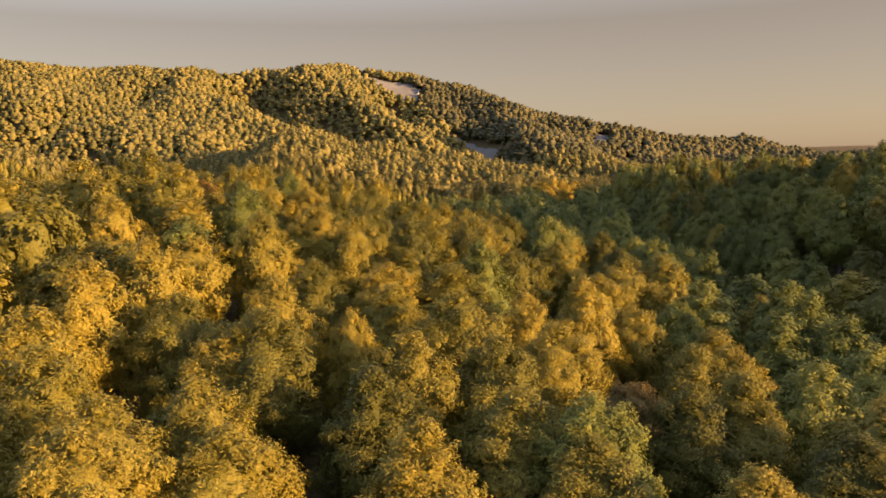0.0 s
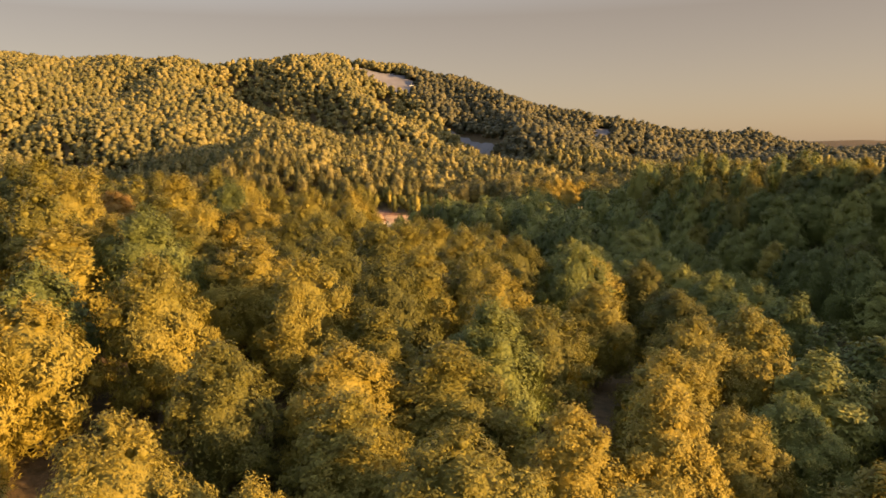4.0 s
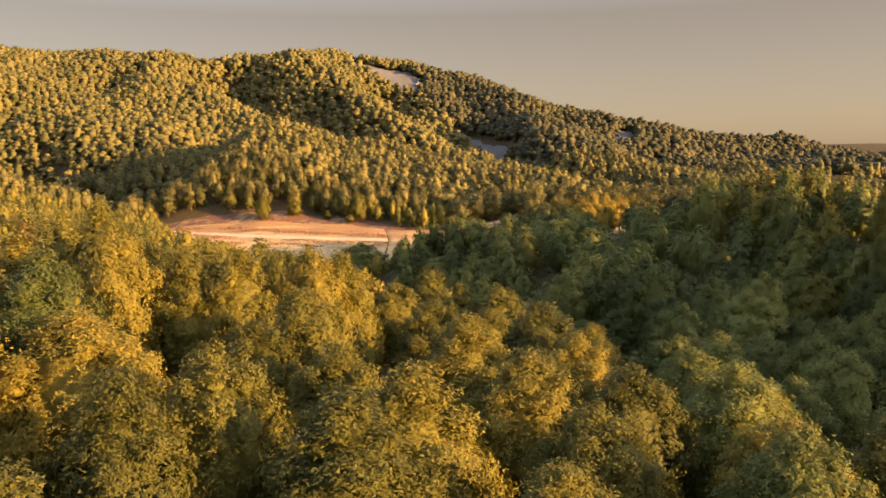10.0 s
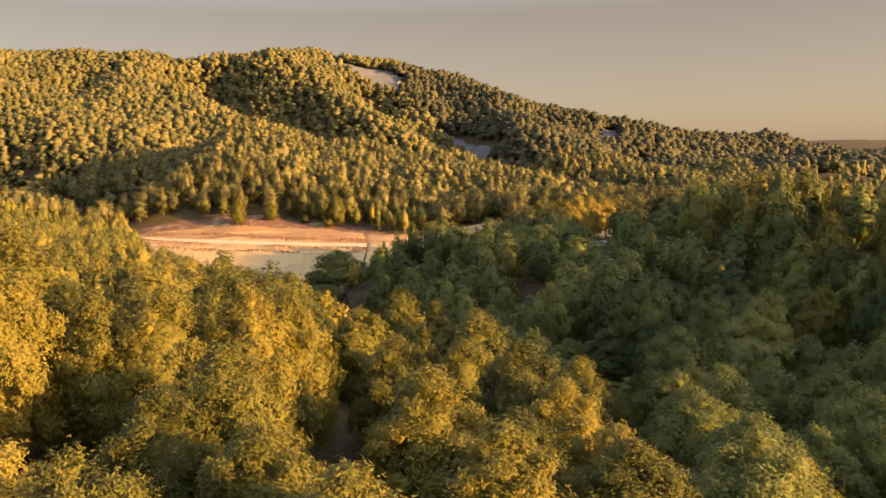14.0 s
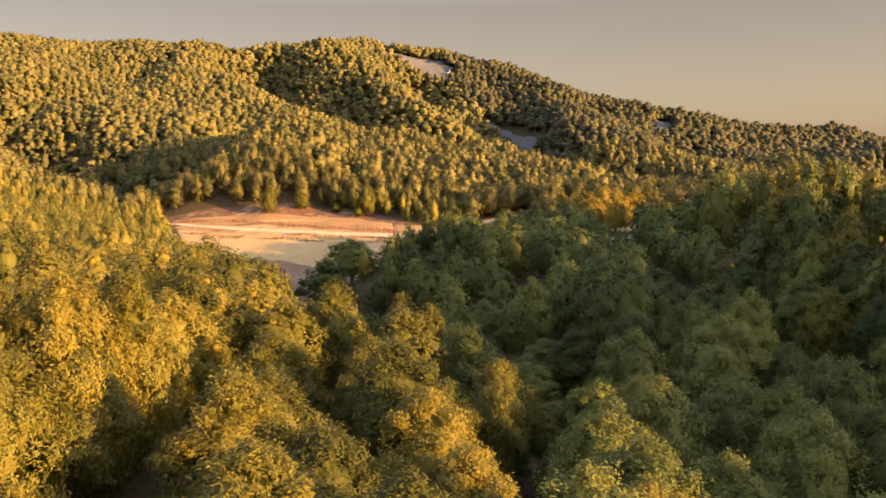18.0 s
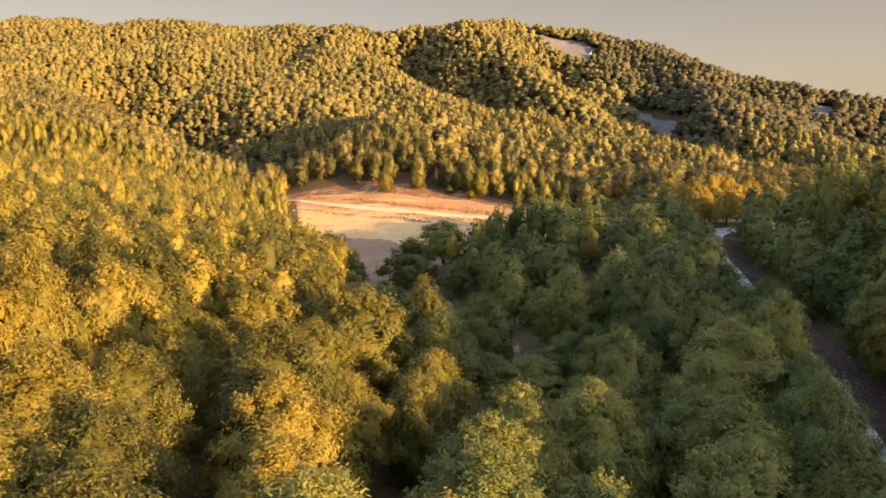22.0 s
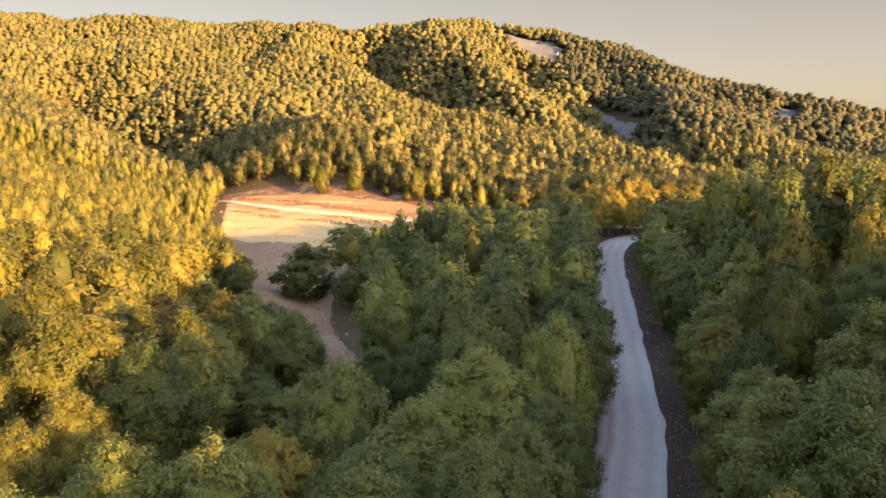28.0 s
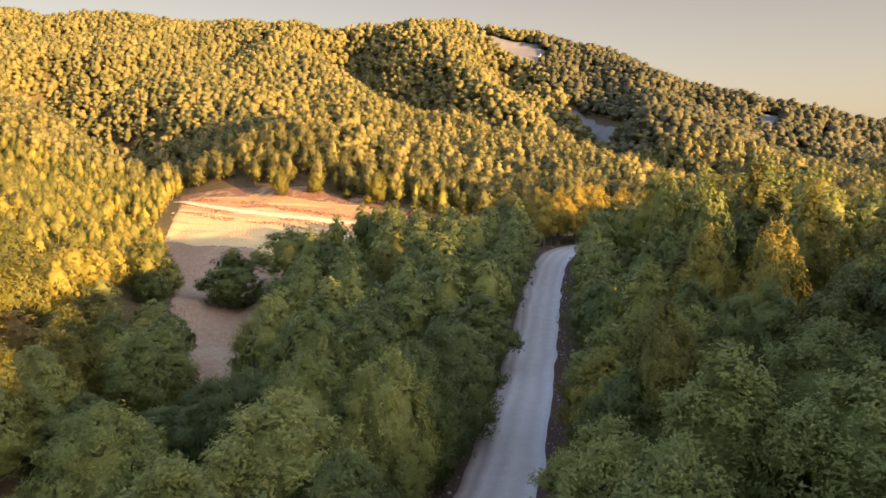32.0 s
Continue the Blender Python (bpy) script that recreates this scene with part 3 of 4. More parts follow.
def make_tree(seed, leaf, radius, base, peak, detail, label, group):
    """One beech: an empty at its foot with trunk, limbs and crown."""
    rng = np.random.RandomState(seed)
    height = 12.0
    root = new("beech_tree")
    lean = rng.uniform(-0.3, 0.3, 2)
    trunk = [(lean[0] * f * f, lean[1] * f * f, -0.6 + (height * 0.72 + 0.6) * f) for f in np.linspace(0, 1, 6)]
    t = new("trunk", limb_mesh("trunk", [(trunk, 0.02 * height + 0.05, 0.05)], 7))
    t.parent = root
    crown = Crown(rng, height, radius, base, peak, 34)
    for k in range(5):
        x, y, z = crown.centres[3 + 4 * k]
        z0 = max(base * 0.7, z - 0.6 * math.hypot(x, y) - 0.8)
        run = [(0, 0, z0), (x * 0.45, y * 0.45, z0 + (z - z0) * 0.35), (x * 0.85, y * 0.85, z)]
        limb = new("limb", limb_mesh("limb", [(run, 0.1, 0.03)], 5))
        limb.parent = root
    v, f = crown.clothed(rng, *detail)
    c = new("crown", mesh_of("crown", v, f, leaf, True))
    c.parent = root
    return tagged(root, label, "tree", group)


def scatter(step, x0, x1, y0, y1, seed):
    """Uneven rows of places on the plan."""
    rng = np.random.RandomState(seed)
    gx, gy = np.meshgrid(np.arange(x0, x1, step), np.arange(y0, y1, step * 0.87))
    gx = gx + (np.arange(gx.shape[0]) % 2)[:, None] * step / 2
    gx, gy = gx + rng.uniform(-0.36, 0.36, gx.shape) * step, gy + rng.uniform(-0.36, 0.36, gy.shape) * step
    return np.stack([gx.ravel(), gy.ravel()], -1)


def wooded(p):
    """Whether trees stand there: not on the road, the meadow or the bare strips."""
    x, y = p[:, 0], p[:, 1]
    d = far_from(x, y, ROAD)
    right = x > np.interp(y, [q[1] for q in ROAD], [q[0] for q in ROAD])
    clear = np.where(right & (y < 296), 7.4, 5.4)
    return (d > clear) & ~inside(x, y, MEADOW_EDGE) & (far_from(x, y, MEADOW_EDGE + MEADOW_EDGE[:1]) > np.where(y > 398, 8.0, 3.2)) & ~inside(x, y, RUN) & ~inside(x, y, CLEARING) & (far_from(x, y, STRIP) > 7) & ~inside(x, y, GLADE) & ~((x > 33) & (x < 52) & (y > 299) & (y < 317))


def seen_from_path(p, wide=3.0):
    """Places inside the wedge of land that lies ahead of the flight."""
    right = np.degrees(np.arctan2(p[:, 0] - 0, p[:, 1] + 12))
    left = np.degrees(np.arctan2(58 - p[:, 0], p[:, 1] - 118))
    left = np.where(p[:, 1] > 118, left, 90)
    left0 = np.degrees(np.arctan2(-p[:, 0], p[:, 1] + 8))
    return (right < 31.5 + wide) & ((left < 46 + wide) | (left0 < 31 + wide))


AHEAD, ASIDE = [(0, 38), (0, 118), (40, 165)], [(-14, 116), (34, 146), (60, 166)]

# Trees that stand out, by place, top and kind: x, y, height of the top, crown radius, 0 green for shade, 1 yellowing
# for sun, 2 russet
SPUR_TREES = [(-26.8, 132, 0.2, 3.6, 1), (-25.9, 138, -1.7, 3.2, 1), (-22.1, 134, -2.1, 3.2, 1), (-21.2, 140, -2.7, 3.2, 1), (-17.7, 134, -1.9, 3.4, 1), (-16.2, 141, -3, 3.2, 1), (-12.4, 135, -1.9, 3.4, 1), (-10.8, 140, -3.1, 3.2, 1),
              (-12.6, 110.5, -3.4, 3.4, 1), (-15.3, 106.3, -3.6, 3.2, 1), (9.4, 121.3, -7.6, 3.6, 1), (17, 124.1, -8.4, 4.4, 0), (-7.6, 58.4, -11, 2.4, 1),
              (16.4, 75.6, -15.2, 2.4, 1), (3.6, 54.5, -12.6, 4.0, 1), (-38.4, 118.3, -1.1, 3.4, 2), (-34.5, 122.5, 1.0, 3.2, 1), (32.4, 110.1, -13.2, 3.6, 0),
              (26.3, 113, -13.3, 3.2, 0), (13.3, 153.5, -12.2, 3.2, 1), (13.1, 149.7, -12.7, 2.6, 1), (8.7, 173.6, -14, 3.4, 0)]
SLOPE_TREES = [(0.2, 193.5, -14.6, 3.4, 1), (5.5, 178, -12.8, 3.0, 1), (-23, 169.3, -7.3, 3.4, 1), (-24.1, 211.8, -12.6, 4.0, 1), (11.5, 132, -11.0, 3.6, 1),
               (2.6, 186.1, -16.5, 3.6, 0), (-35.6, 150, 0.8, 3.6, 1), (-11, 214, -20.5, 3.0, 0)]
STRIP_TREES = [(36.4, 170.8, -12.1, 5.4, 0), (18.7, 203.7, -13.9, 3.8, 0), (29.1, 179.5, -13.9, 3.6, 0), (26.4, 166.1, -12.5, 4.2, 0), (42, 168.1, -14.3, 3.6, 0),
               (32.8, 250.9, -13.4, 4.2, 0), (35, 177.6, -11.6, 4.2, 0), (-27.5, 303, -19.5, 8.4, 0), (-29.5, 278, -21.5, 6.3, 0), (40, 218, -14.5, 4.0, 0), (39, 205, -14.5, 4.0, 0)]
ROADSIDE_TREES = [(60.3, 183.3, -6.5, 3.4, 1), (69.4, 196.2, -1.7, 2.8, 1), (74, 205.4, 0.4, 3.2, 1), (59.5, 206.3, -7.4, 3.6, 0), (63, 168.4, -5.9, 4.2, 0), (65.2, 207.3, -3.9, 3.4, 1),
                  (72.5, 232.3, 2.3, 3.4, 1), (57.2, 211.1, -10.4, 3.4, 0), (66.4, 225.5, 0.1, 3.4, 0), (62, 260.6, 0.2, 3.6, 0), (60.3, 160.1, -8.2, 4.0, 0), (58.1, 180.9, -11.3, 3.4, 0)]
ROAD_END_TREES = [(37.6, 301, -8.5, 3.4, 3), (40, 307, -6.8, 4.0, 3), (43.8, 311.5, -6, 4.3, 3), (48.4, 314.8, -6.2, 4.2, 3), (54, 318, -6.8, 4.0, 3), (35.5, 310, -7.5, 3.6, 3), (46, 321, -6, 4.2, 3), (60, 324, -7, 3.8, 3), (33, 319, -7.5, 3.6, 3), (39, 318, -7, 3.8, 3)] + [(37.2 + 1.7 * k, 303.6 + 1.25 * k - 0.25 * (k % 2), -10.5 + 0.7 * (k % 4), 1.8, 3) for k in range(9)]
MEADOW_TREES = [(-82.3, 407, -8.6, 3.3, 1), (-69, 411, -11.6, 3.0, 1), (-54.3, 409.2, -16.2, 2.1, 1), (-40, 405.2, -8.3, 3.7, 1), (-43.6, 404, -17.6, 2.1, 1)]
# and others that close the stands: x, y, height
CLOSING = [(-3.4, 146, 10), (2.5, 155, 9.5), (8, 147.5, 8), (6, 181, 6.5), (-38, 261, 7.5), (-16, 228, 7), (-11, 221, 6.5), (-7.5, 214, 6.5), (-45, 276, 8), (-22, 239, 7.5), (72, 231, 10.5),
           (5, 203, 10.3), (0, 204, 10), (-4, 212, 9.5), (-8.5, 221, 9), (8.5, 194, 10.5), (-14, 232, 8), (14.4, 236, 9), (22.9, 184.5, 8), (-26, 76, 10), (-13, 72.5, 10), (-5, 69, 9), (15, 100.6, 10), (18.9, 76, 9), (25, 81, 9.5), (-11.5, 134, 10.5), (11, 228, 6.5), (14.5, 214, 8), (53.5, 119, 9)]
CLOSING_TREES = [(x, y, float(ground_at(x, y)) + h, 2.4 + 0.12 * h, 1 if x < 20 and y < 156 else 0) for x, y, h in CLOSING]
CHOSEN = SPUR_TREES + SLOPE_TREES + STRIP_TREES + ROADSIDE_TREES + ROAD_END_TREES + MEADOW_TREES + CLOSING_TREES

LABELS = {0: ("green beech tree with dense leaves coloured for the valley shade", "green beeches of the valley"),
          1: ("yellowing beech on the slope with sunlight in its leaf colour", "yellowing beeches of the slope"),
          2: ("russet beech tree with browned early autumn leaves", "russet beeches"),
          3: ("golden beech with a bare lower trunk at the road bend", "golden beeches at the road bend")}
LEAVES = {0: LEAF_SHADE_GREEN, 1: LEAF_SUNNY_OLIVE, 2: LEAF_RUST, 3: LEAF_SUNNED_GOLD}


FORMS = [(4.3, 1.3, 0.15), (4.7, 1.5, 0.0), (3.8, 1.1, 0.45), (4.3, 1.6, 0.25), (3.8, 2.9, 0.3)]
FINEST, FINE, COARSE = (4, 6, 1900, 15, 0.2, 0.75, 0.58, 0.32, 0.24), (4, 6, 1000, 12, 0.32, 0.9, 0.6, 0.28, 0.22), (3, 5, 500, 9, 0.48, 0.9, 0.5, 0.22, 0.27)
MODELS = {}


def plant(x, y, top, radius, tone, rng, k=None):
    z = float(ground_at(x, y))
    height = min(max(top - z, 3.6), 17.5)
    k = rng.randint(4) if k is None else k
    away = min(far_from(x, y, AHEAD), far_from(x, y, ASIDE))
    near = 0 if away < 26 else 1 if away < 52 else 2
    key = tone, k, near
    m = pose(x, y, z, 0, 0, rng.uniform(0, 360))
    wide = radius / FORMS[k][0]
    if key in MODELS:
        t = copy_thing(MODELS[key], m)
    else:
        t = MODELS[key] = make_tree(100 + 10 * tone + k, LEAVES[tone], *FORMS[k], (FINEST, FINE, COARSE)[near], *LABELS[tone])
        t.matrix_basis = m
    t.scale = (wide, wide * rng.uniform(0.92, 1.08), height / 12.0)
    return t


rng = np.random.RandomState(11)
for x, y, top, radius, tone in CHOSEN:
    plant(x, y, top, radius * (1.15 if y < 300 else 1.05), tone, rng, 1 if radius > 7 else (2 if radius > 5.5 else (4 if tone == 3 else None)))

fixed = np.array([(t[0], t[1]) for t in CHOSEN])
spots = scatter(8.5, -130, 150, -20, 300, 21)
spots = spots[wooded(spots) & seen_from_path(spots)]
path = np.array(ROAD[1:9], float)
rows = []
for off, gap_y in ((-6.2, 6.4), (9.2, 6.8)):
    y = np.arange(62, 286, gap_y) + (2 if off > 0 else 0)
    x = np.interp(y, path[:, 1], path[:, 0]) + (off if off < 0 else np.interp(y, [190, 260], [off, 8.8]))
    rows.append(np.stack([x + rng.uniform(-0.8, 0.8, len(y)), y + rng.uniform(-1, 1, len(y))], -1))
rows = np.concatenate(rows)
spots = np.concatenate([rows, spots[np.sqrt(((spots[:, None] - rows[None]) ** 2).sum(-1)).min(1) > 5.4]])
room = np.array([11.5 if t[3] > 5.5 else 5.4 for t in CHOSEN])
gap = (np.sqrt(((spots[:, None] - fixed[None]) ** 2).sum(-1)) - room).min(1)
spots = spots[(gap > 0) & (spots[:, 1] > 22)]
d = np.minimum(far_from(spots[:, 0], spots[:, 1], AHEAD), far_from(spots[:, 0], spots[:, 1], ASIDE))


def tone_at(x, y, roll):
    """Which kind of beech stands where: sunlit yellow leaf colour on the slope, shade green in the valley, mixed on the
    ridge.
    """
    if x > 52:
        return 0 if roll < 0.72 else (1 if roll < 0.997 else 2)
    if x > np.interp(y, [60, 120, 170, 230, 300], [28, 26, 8, -14, -60]):
        return 0 if roll < 0.95 else 1
    return 1 if roll < 0.94 else (0 if roll < 0.988 else 2)


# Young or low growth by the pasture, over which one looks down on it, and caps elsewhere that steer the sunlight:
# outline on the plan and greatest height
LOW_GROWTH = [([(-2, 226), (8, 226), (24, 190), (33, 166), (12, 166), (7, 190)], 5.4), ([(-42, 262), (-14, 262), (-4, 226), (-30, 222)], 8.2),
              ([(-20, 176), (20, 176), (20, 224), (-20, 224)], 7.6), ([(50, -200), (160, -200), (160, 120), (50, 120)], 9.4), ([(57, 286), (120, 286), (120, 330), (57, 330)], 8.5), ([(14, 129), (32, 129), (32, 147), (14, 147)], 10.6)]
BARE_STRIP = [(2, 217), (13, 196)]


def tallest(x, y):
    top = np.full(np.shape(x), 30.0)
    for outline, cap in LOW_GROWTH:
        top = np.where(inside(x, y, outline), np.minimum(top, cap), top)
    return top


bare = far_from(spots[:, 0], spots[:, 1], BARE_STRIP) < 3.2
spots, d = spots[~bare], d[~bare]
order = np.argsort(d)
spots, d = spots[order], d[order]
tones = np.array([tone_at(x, y, rng.rand()) for x, y in spots])
SINGLE = 300 - len(CHOSEN)
for (x, y), tone in zip(spots[:SINGLE], tones[:SINGLE]):
    beside = abs(far_from(x, y, ROAD) - 7.6) < 1.8
    rise = min(rng.uniform(10.2, 12.8) if tone == 0 else rng.uniform(9.2, 12.0), float(tallest(x, y)) * rng.uniform(0.8, 1.0))
    wide = rng.uniform(3.6, 4.4) if beside else rng.uniform(4.0, 5.1) if tone == 0 else rng.uniform(4.0, 5.0)
    if beside and 120 < y < 290 and x < np.interp(y, path[:, 1], path[:, 0]):
        rise += 1.6
    plant(x, y, float(ground_at(x, y)) + rise, wide * min(1.0, 0.5 + rise / 14), tone, rng)


def forest(name, places, models, label, leaf, seed, stretch=1.0, spread=1.0, caps=None):
    """Woods of trees too many to count, as one mesh."""
    rng = np.random.RandomState(seed)
    z = ground_at(places[:, 0], places[:, 1])
    verts, faces, tones_of = [], [], []
    which = rng.randint(len(models), size=len(places))
    nv = 0
    for k, (v, f) in enumerate(models):
        idx = np.where(which == k)[0]
        n = len(idx)
        if not n:
            continue
        a = rng.uniform(0, 6.283, n)
        wide, tall = rng.uniform(0.82, 1.15, n) * spread, rng.uniform(0.84, 1.13, n) * stretch
        if caps is not None:
            tall = np.minimum(tall, caps[idx] / 12.0)
            wide = wide * np.clip(tall * 1.6, 0.45, 1.0)
        c, s = np.cos(a) * wide, np.sin(a) * wide
        x = v[None, :, 0] * c[:, None] - v[None, :, 1] * s[:, None] + places[idx, 0][:, None]
        y = v[None, :, 0] * s[:, None] + v[None, :, 1] * c[:, None] + places[idx, 1][:, None]
        zz = v[None, :, 2] * tall[:, None] + z[idx][:, None]
        verts.append(np.stack([x, y, zz], -1).reshape(-1, 3))
        faces.append((f[None] + nv + len(v) * np.arange(n)[:, None, None]).reshape(-1, 3))
        tones_of.append(np.repeat(rng.rand(n), len(v)))
        nv += n * len(v)
    root = new(name)
    crowns = new("crowns", mesh_of("crowns", np.concatenate(verts), np.concatenate(faces), leaf, True))
    crowns.data.attributes.new("tree_tone", "FLOAT", "POINT").data.foreach_set("value", np.concatenate(tones_of).astype(np.float32))
    foot = np.array([(0.2, 0, -1), (-0.1, 0.17, -1), (-0.1, -0.17, -1), (0, 0, 7)])
    sv = (foot[None] + np.concatenate([places, z[:, None]], 1)[:, None]).reshape(-1, 3)
    sf = (np.array([(0, 1, 3), (1, 2, 3), (2, 0, 3)])[None] + 4 * np.arange(len(places))[:, None, None]).reshape(-1, 3)
    trunks = new("trunks", mesh_of("trunks", sv, sf, BARK))
    crowns.parent = trunks.parent = root
    crowns["kind"] = trunks["kind"] = "stuff"
    return tagged(root, label, "forest", kind="stuff")


def far_models(count, lobes, detail, seed, slim, cone):
    out = []
    for k in range(count):
        rng = np.random.RandomState(seed + k)
        radius, base, peak = FORMS[k % 4]
        out.append(Crown(rng, 12.0, radius * slim, base, peak * cone, lobes).clothed(rng, *detail))
    return out


def open_to_view(p):
    """Leaves out trees that lie behind the brow of a hill, as met from over the valley."""
    eye = np.array((25.0, 95.0, 5.0))
    top = np.concatenate([p, (ground_at(p[:, 0], p[:, 1]) + 13)[:, None]], 1)
    over = np.full(len(p), -1e9)
    for f in np.linspace(0.3, 0.97, 28):
        q = eye + (top - eye) * f
        over = np.maximum(over, ground_at(q[:, 0], q[:, 1]) + 5 - q[:, 2])
    return over < 4


def thinned(p, share, seed):
    return p[np.random.RandomState(seed).rand(len(p)) < share]


BESIDE = far_models(8, 22, (3, 5, 380, 7, 0.48, 0.9, 0.5, 0.24, 0.27), 200, 0.92, 0.8)
MIDDLE = far_models(8, 8, (3, 5, 46, 3, 0.95, 1.1, 0.84, 0.25, 0.28), 300, 0.95, 1.3)
HILL = far_models(8, 9, (3, 5, 130, 3, 0.46, 0.6, 0.45, 0.2, 0.3), 360, 1.0, 1.1)
EDGE = far_models(8, 15, (3, 5, 280, 4, 0.5, 0.65, 0.46, 0.22, 0.3), 380, 0.95, 0.5)
DISTANT = far_models(8, 5, (3, 5, 12, 2, 1.1, 1.1, 0.95, 0.3, 0.3), 400, 1.0, 1.1)

rest, rest_tones = spots[SINGLE:], tones[SINGLE:]
rd = d[SINGLE:]
left = np.interp(rest[:, 1], [60, 120, 170, 230, 300], [-20, -24, -30, -40, -60])
keep = (rd < 60) | (rest[:, 0] > left)
rest, rest_tones, rd = rest[keep], rest_tones[keep], rd[keep]
for tone, name, label in ((0, "green_beech_wood", "green beech wood coloured for the shaded valley sides"), (1, "yellowing_beech_wood", "yellowing beech wood coloured for the sunny slope"),
                          (2, "russet_beech_wood", "scattered russet beeches among green ones")):
    for title, chosen, models in ((name, rd < 52, BESIDE), ("far_" + name, (rd >= 52) & (rd < 140), EDGE)):
        stand = rest[(rest_tones == tone) & chosen]
        if len(stand):
            forest(title, stand, models, label, LEAVES[tone], 7 + tone, 0.95, 1.0, tallest(*stand.T))
far_rest = rest[rd >= 140]
slope = scatter(5.7, -420, 150, -20, 420, 31)
away = np.minimum(far_from(slope[:, 0], slope[:, 1], AHEAD), far_from(slope[:, 0], slope[:, 1], ASIDE))
left = np.interp(slope[:, 1], [60, 120, 170, 230, 300], [-20, -24, -30, -40, -60])
slope = slope[wooded(slope) & seen_from_path(slope, 5) & ~((slope[:, 0] > -130) & (slope[:, 1] < 300) & ((away < 62) | (slope[:, 0] > left)))]
slope = slope[(slope[:, 0] < 0) | (np.random.RandomState(8).rand(len(slope)) < 0.66)]
slope = np.concatenate([slope, far_rest])
slope = slope[(np.sqrt(((slope[:, None] - fixed[None]) ** 2).sum(-1)) - room).min(1) > 0]
slope = slope[open_to_view(slope)]
close = ((far_from(slope[:, 0], slope[:, 1], MEADOW_EDGE) < 26) & (slope[:, 1] < 420)) | (far_from(slope[:, 0], slope[:, 1], [(-110, 120), (-120, 300), (-60, 300)]) < 55)
away = np.minimum(far_from(slope[:, 0], slope[:, 1], AHEAD), far_from(slope[:, 0], slope[:, 1], ASIDE))
near_hill = (slope[:, 0] < 0) & (away < 100)
forest("lower_hillside_wood", slope[near_hill], EDGE, "beech wood on the lower hillside, coloured golden for sunlight", LEAF_SUNNY_OLIVE, 12, 0.8, 0.74)
forest("hillside_forest", slope[(slope[:, 0] < 0) & ~close & ~near_hill], HILL, "dense sunlit beech forest on the near hillsides", LEAF_SUNNY_OLIVE, 1, 0.8, 0.68)
forest("meadow_edge_wood", slope[(slope[:, 0] < 0) & close & ~near_hill], HILL, "yellowing beech wood with full sunlit-coloured crowns around the meadow", LEAF_SUNNY_OLIVE, 11, 0.8, 0.7)
vale = slope[slope[:, 0] >= 0]
forest("valley_forest", vale, EDGE, "beech forest beyond the bend of the road", LEAF_FAR, 2, 1.0, 1.1, tallest(*vale.T))
# trees out of view on the ridge, added to shade the valley
shade = scatter(7.6, 52, 190, -140, 210, 33)
shade = shade[~seen_from_path(shade) & wooded(shade)]
forest("ridge_forest", shade, DISTANT, "unseen beech forest along the ridge, added to cast shade", LEAF_SHADE_GREEN, 3, 0.95, 1.3)
behind = scatter(7.6, -150, 52, -90, 130, 37)
behind = behind[(~seen_from_path(behind) | (behind[:, 1] < 20)) & wooded(behind) & (np.hypot(behind[:, 0], behind[:, 1]) > 9)]
forest("spur_forest", behind, DISTANT, "yellowing beech forest coloured for sunlight on the spur behind the slope", LEAF_SUNNY_OLIVE, 13, 0.9, 1.3)
front = scatter(6.5, -420, 190, 412, 560, 34)
front = thinned(front[wooded(front) & seen_from_path(front, 4)], 0.92, 1)
front = front[open_to_view(front)]
first = far_from(front[:, 0], front[:, 1], MEADOW_EDGE) < 34
forest("forest_edge", thinned(front[first], 0.8, 4), EDGE, "tall sunlit beeches along the edge of the meadow", LEAF_FAR, 14, 1.1, 0.95)
forest("foothill_forest", front[~first], MIDDLE, "sunlit beech forest rising from the meadow", LEAF_FAR, 4, 1.1, 1.22)
hill = scatter(6.2, -980, 420, 560, 860, 35)
hill = thinned(hill[wooded(hill) & seen_from_path(hill, 4)], 0.92, 2)
hill = hill[open_to_view(hill)]
# trees past the track line get the leaves with shade in their colour
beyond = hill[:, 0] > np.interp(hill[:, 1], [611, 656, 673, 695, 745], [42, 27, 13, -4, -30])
forest("mountain_forest", hill[~beyond], DISTANT, "golden green beech forest covering the far mountain", LEAF_FAR, 5, 0.92, 1.32)
forest("ridge_end_forest", hill[beyond], DISTANT, "beech forest on the farthest ridge, shade put into its leaf colour", LEAF_SHADED_RIDGE, 15, 0.92, 1.4)
plain_wood = scatter(20, 150, 1500, 420, 2200, 36)
plain_wood = plain_wood[wooded(plain_wood) & seen_from_path(plain_wood, 4) & ((plain_wood[:, 1] > 860) | (plain_wood[:, 0] > 420) | (plain_wood[:, 1] < 560))]
plain_wood = plain_wood[open_to_view(plain_wood)]
forest("plateau_forest", plain_wood, DISTANT, "woods on the plateau towards the horizon", LEAF_FAR, 6)


# ---------------------------------------------------------------- small things
def box(bm, x, y, z, sx, sy, sz, m=Matrix()):
    made = bmesh.ops.create_cube(bm, size=1, matrix=m @ Matrix.Translation((x, y, z)) @ Matrix.Diagonal((sx, sy, sz, 1)))
    return made


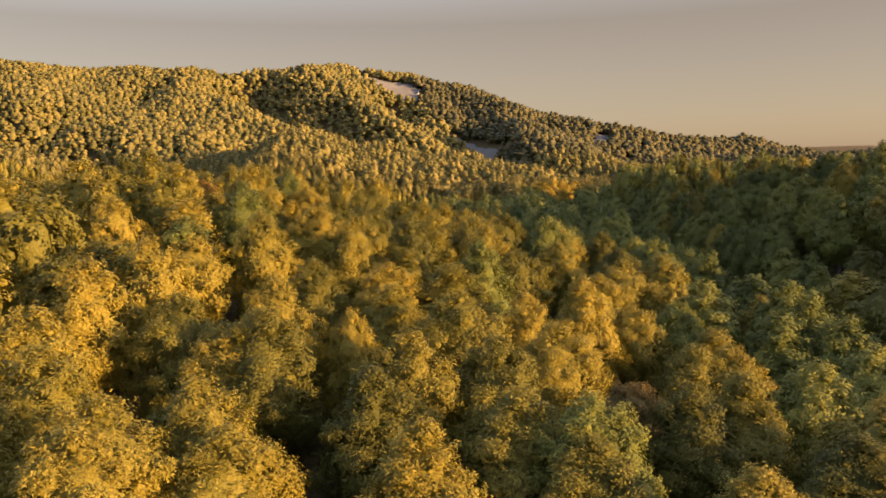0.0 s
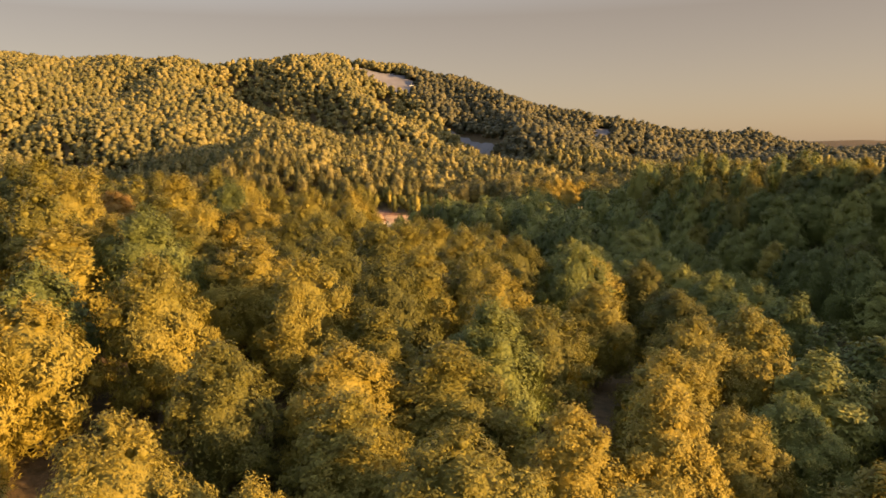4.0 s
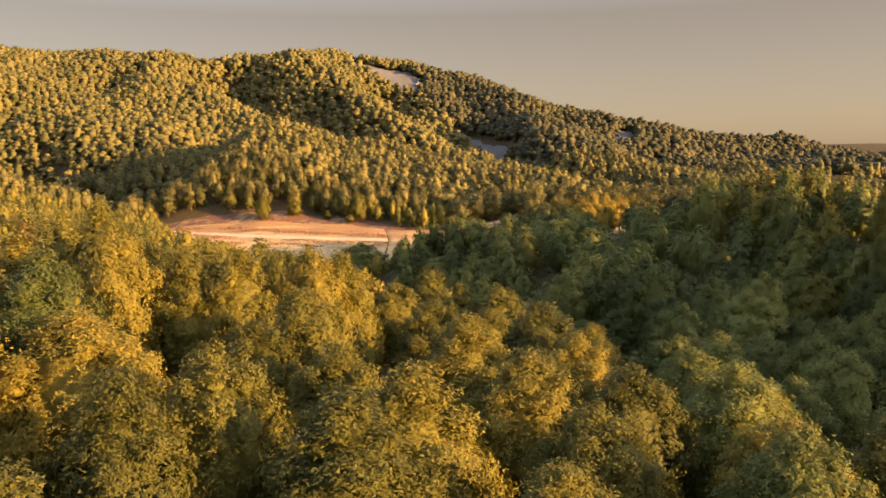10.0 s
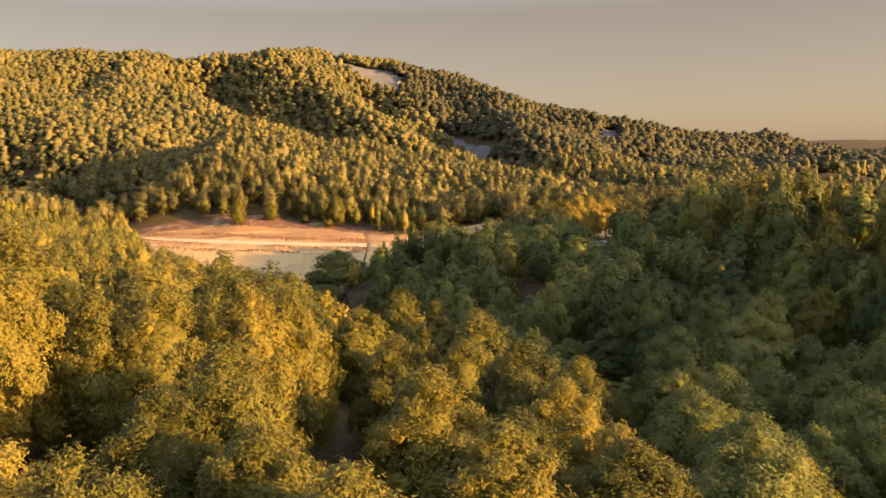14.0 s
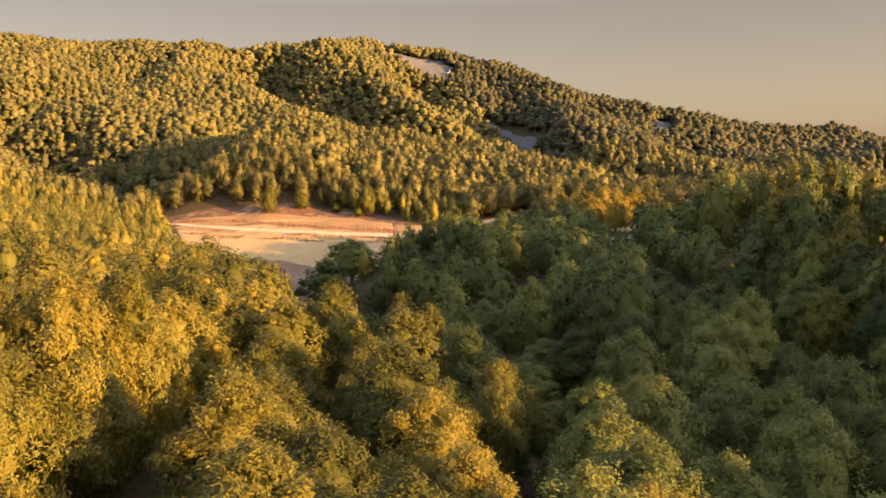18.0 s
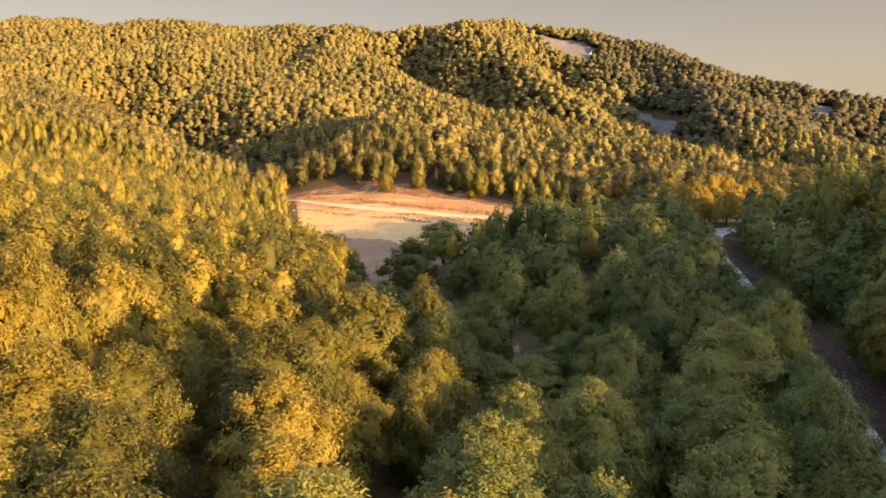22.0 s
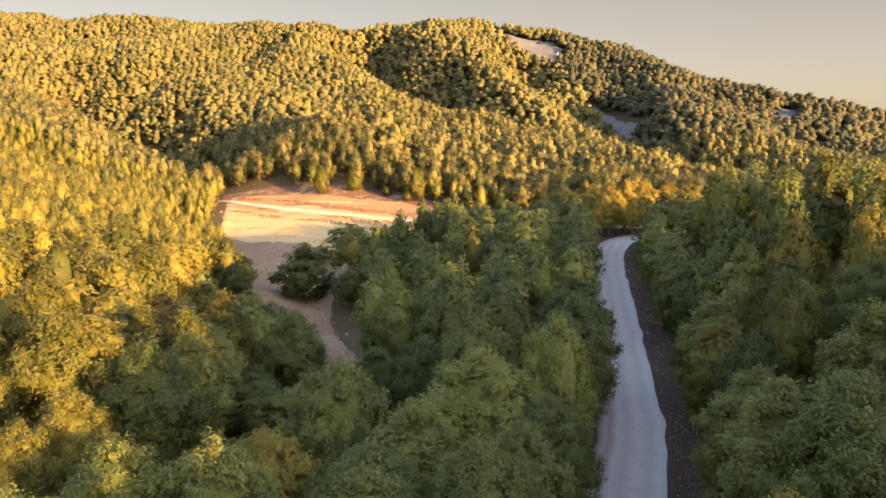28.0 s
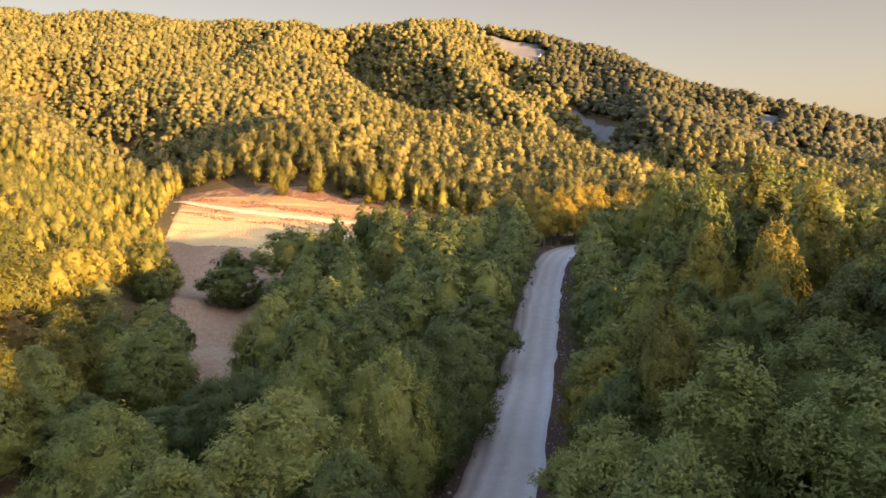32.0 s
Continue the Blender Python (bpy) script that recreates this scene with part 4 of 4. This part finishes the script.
def lift_pylon(x, y):
    """A white ski-lift pylon: tapered column, cross arm, two wheel batteries."""
    root = new("lift_pylon")
    root.matrix_basis = pose(x, y, float(ground_at(x, y)), 0, 0, 20)
    root.scale = (0.55, 0.55, 0.55)
    bm = bmesh.new()
    bmesh.ops.create_cone(bm, cap_ends=True, segments=14, radius1=0.75, radius2=0.5, depth=15, matrix=Matrix.Translation((0, 0, 7)))
    part("column", bm, WHITE_PAINT, root)
    bm = bmesh.new()
    box(bm, 0, 0, 14.2, 6.4, 0.7, 0.8)
    box(bm, 0, 0, 16.2, 0.7, 0.6, 3.4)
    bmesh.ops.bevel(bm, geom=bm.edges[:], offset=0.08, segments=1)
    part("cross_arm", bm, WHITE_PAINT, root)
    for side in (-1, 1):
        bm = bmesh.new()
        for k in range(4):
            bmesh.ops.create_cone(bm, cap_ends=True, segments=12, radius1=0.35, radius2=0.35, depth=0.3,
                                  matrix=Matrix.Translation((side * 3.0, -1.2 + 0.8 * k, 15.0)) @ pose(0, 0, 0, 0, 90, 0))
        box(bm, side * 3.0, 0, 14.8, 0.25, 3.4, 0.4)
        part("wheel_battery", bm, WHITE_PAINT, root)
    tagged(root, "white steel ski-lift pylon with a cross arm beside the bare run", "pylon")


lift_pylon(-25, 748)


def rock(x, y, size, seed):
    rng = np.random.RandomState(seed)
    bm = bmesh.new()
    bmesh.ops.create_icosphere(bm, subdivisions=2, radius=size)
    for v in bm.verts:
        v.co *= 1 + 0.35 * noise.noise(v.co / size * 1.3 + Vector((seed, 0, 0)))
        v.co.z *= 0.6
    me = bpy.data.meshes.new("rock")
    bm.to_mesh(me)
    bm.free()
    me.materials.append(STONE)
    ob = new("rock", me)
    ob.matrix_basis = pose(x, y, float(ground_at(x, y)) + 0.1 * size, 0, 0, rng.uniform(0, 360))
    return tagged(ob, "pale limestone rock half sunk in dry grass", "rock", "rocks of the meadow")


rng = np.random.RandomState(71)
for k in range(60):
    cx, cy, r = [(-80, 333, 8), (-2, 226, 6), (-66, 320, 10), (-14, 246, 7)][k % 4]
    rock(cx + rng.normal() * r * 0.6, cy + rng.normal() * r * 0.6, rng.uniform(0.12, 0.42), k)


def tufts(name, places, size, material, label, broad=0.07):
    """Dry grass: fans of bent blades."""
    rng = np.random.RandomState(77)
    n, blades = len(places), 9
    z = ground_at(places[:, 0], places[:, 1])
    verts, faces = [], []
    for k in range(blades):
        a, lean = rng.uniform(0, 6.283, n), rng.uniform(0.2, 0.8, n)
        s = size * rng.uniform(0.5, 1.3, n)
        x, y = places[:, 0], places[:, 1]
        px, py = -np.sin(a) * s * broad, np.cos(a) * s * broad
        tip = np.stack([x + np.cos(a) * s * lean, y + np.sin(a) * s * lean, z + s], -1)
        verts.append(np.stack([np.stack([x + px, y + py, z], -1), np.stack([x - px, y - py, z], -1), tip], 1).reshape(-1, 3))
        faces.append((3 * (k * n + np.arange(n)))[:, None] + np.arange(3))
    return tagged(new(name, mesh_of(name, np.concatenate(verts), np.concatenate(faces), material)), label, "grass", kind="stuff")


spots_grass = scatter(1.3, -120, 15, 198, 418, 51)
keep = inside(spots_grass[:, 0], spots_grass[:, 1], MEADOW_EDGE) & (waves(spots_grass[:, 0], spots_grass[:, 1], 30, 12) > -0.1)
tufts("meadow_grass", spots_grass[keep], 0.5, GRASS, "clumps of dry russet grass on the meadow")
dt = far_from(spots_grass[:, 0], spots_grass[:, 1], TRACK_LINE)
keep = inside(spots_grass[:, 0], spots_grass[:, 1], MEADOW_EDGE) & (spots_grass[:, 1] > 330) & (dt > 3.4) & (dt < 15) & (waves(spots_grass[:, 0] * 0.35, spots_grass[:, 1], 9, 19) > 0.05)
tufts("bracken", np.concatenate([spots_grass[keep], spots_grass[keep] + np.random.RandomState(3).uniform(-0.9, 0.9, (keep.sum(), 2))]), 0.5, BRACKEN, "rusty low bracken in bands beside the meadow track", 0.2)
verge_spots = scatter(0.55, 38, 64, 140, 300, 52)
dv = far_from(verge_spots[:, 0], verge_spots[:, 1], ROAD)
thick = waves(verge_spots[:, 0], verge_spots[:, 1], 6, 13) > 0.15
tufts("verge_grass", verge_spots[(dv > 3.9) & (dv < 8.5) & thick], 0.28, GRASS, "dry grass and weeds along the verge")


def rubble(name, places, label):
    """Loose stones: squat eight-sided lumps."""
    rng = np.random.RandomState(83)
    n = len(places)
    lump = np.array([(1, 0, 0), (0, 1, 0), (-1, 0, 0), (0, -1, 0), (0, 0, 0.7), (0, 0, -0.4)])
    size = rng.uniform(0.05, 0.15, n) * np.where(rng.rand(n) < 0.06, 1.9, 1.0)
    v = lump[None] * (size[:, None, None] * rng.uniform(0.6, 1.3, (n, 6, 1)))
    a = rng.uniform(0, 6.283, n)[:, None]
    x, y = v[..., 0] * np.cos(a) - v[..., 1] * np.sin(a), v[..., 0] * np.sin(a) + v[..., 1] * np.cos(a)
    z = v[..., 2] + ground_at(places[:, 0], places[:, 1])[:, None] + 0.08
    v = np.stack([x + places[:, :1], y + places[:, 1:], z], -1).reshape(-1, 3)
    eight = np.array([(0, 1, 4), (1, 2, 4), (2, 3, 4), (3, 0, 4), (1, 0, 5), (2, 1, 5), (3, 2, 5), (0, 3, 5)])
    f = (eight[None] + 6 * np.arange(n)[:, None, None]).reshape(-1, 3)
    return tagged(new(name, mesh_of(name, v, f, STONE)), label, "stones", kind="stuff")


side = np.interp(verge_spots[:, 1], path[:, 1], path[:, 0]) < verge_spots[:, 0]
stones = verge_spots[(dv > 3.3) & (dv < np.where(side, 7.2, 4.4))]
rubble("verge_stones", thinned(stones, 0.2, 9), "loose pale stones along the reddish verge")
stones = scatter(0.9, -95, 15, 205, 343, 58)
stones = stones[inside(stones[:, 0], stones[:, 1], MEADOW_EDGE) & (waves(stones[:, 0], stones[:, 1], 18, 14) > 0.2)]
rubble("meadow_stones", thinned(stones, 0.6, 10), "pale stones strewn over the bare lower meadow")
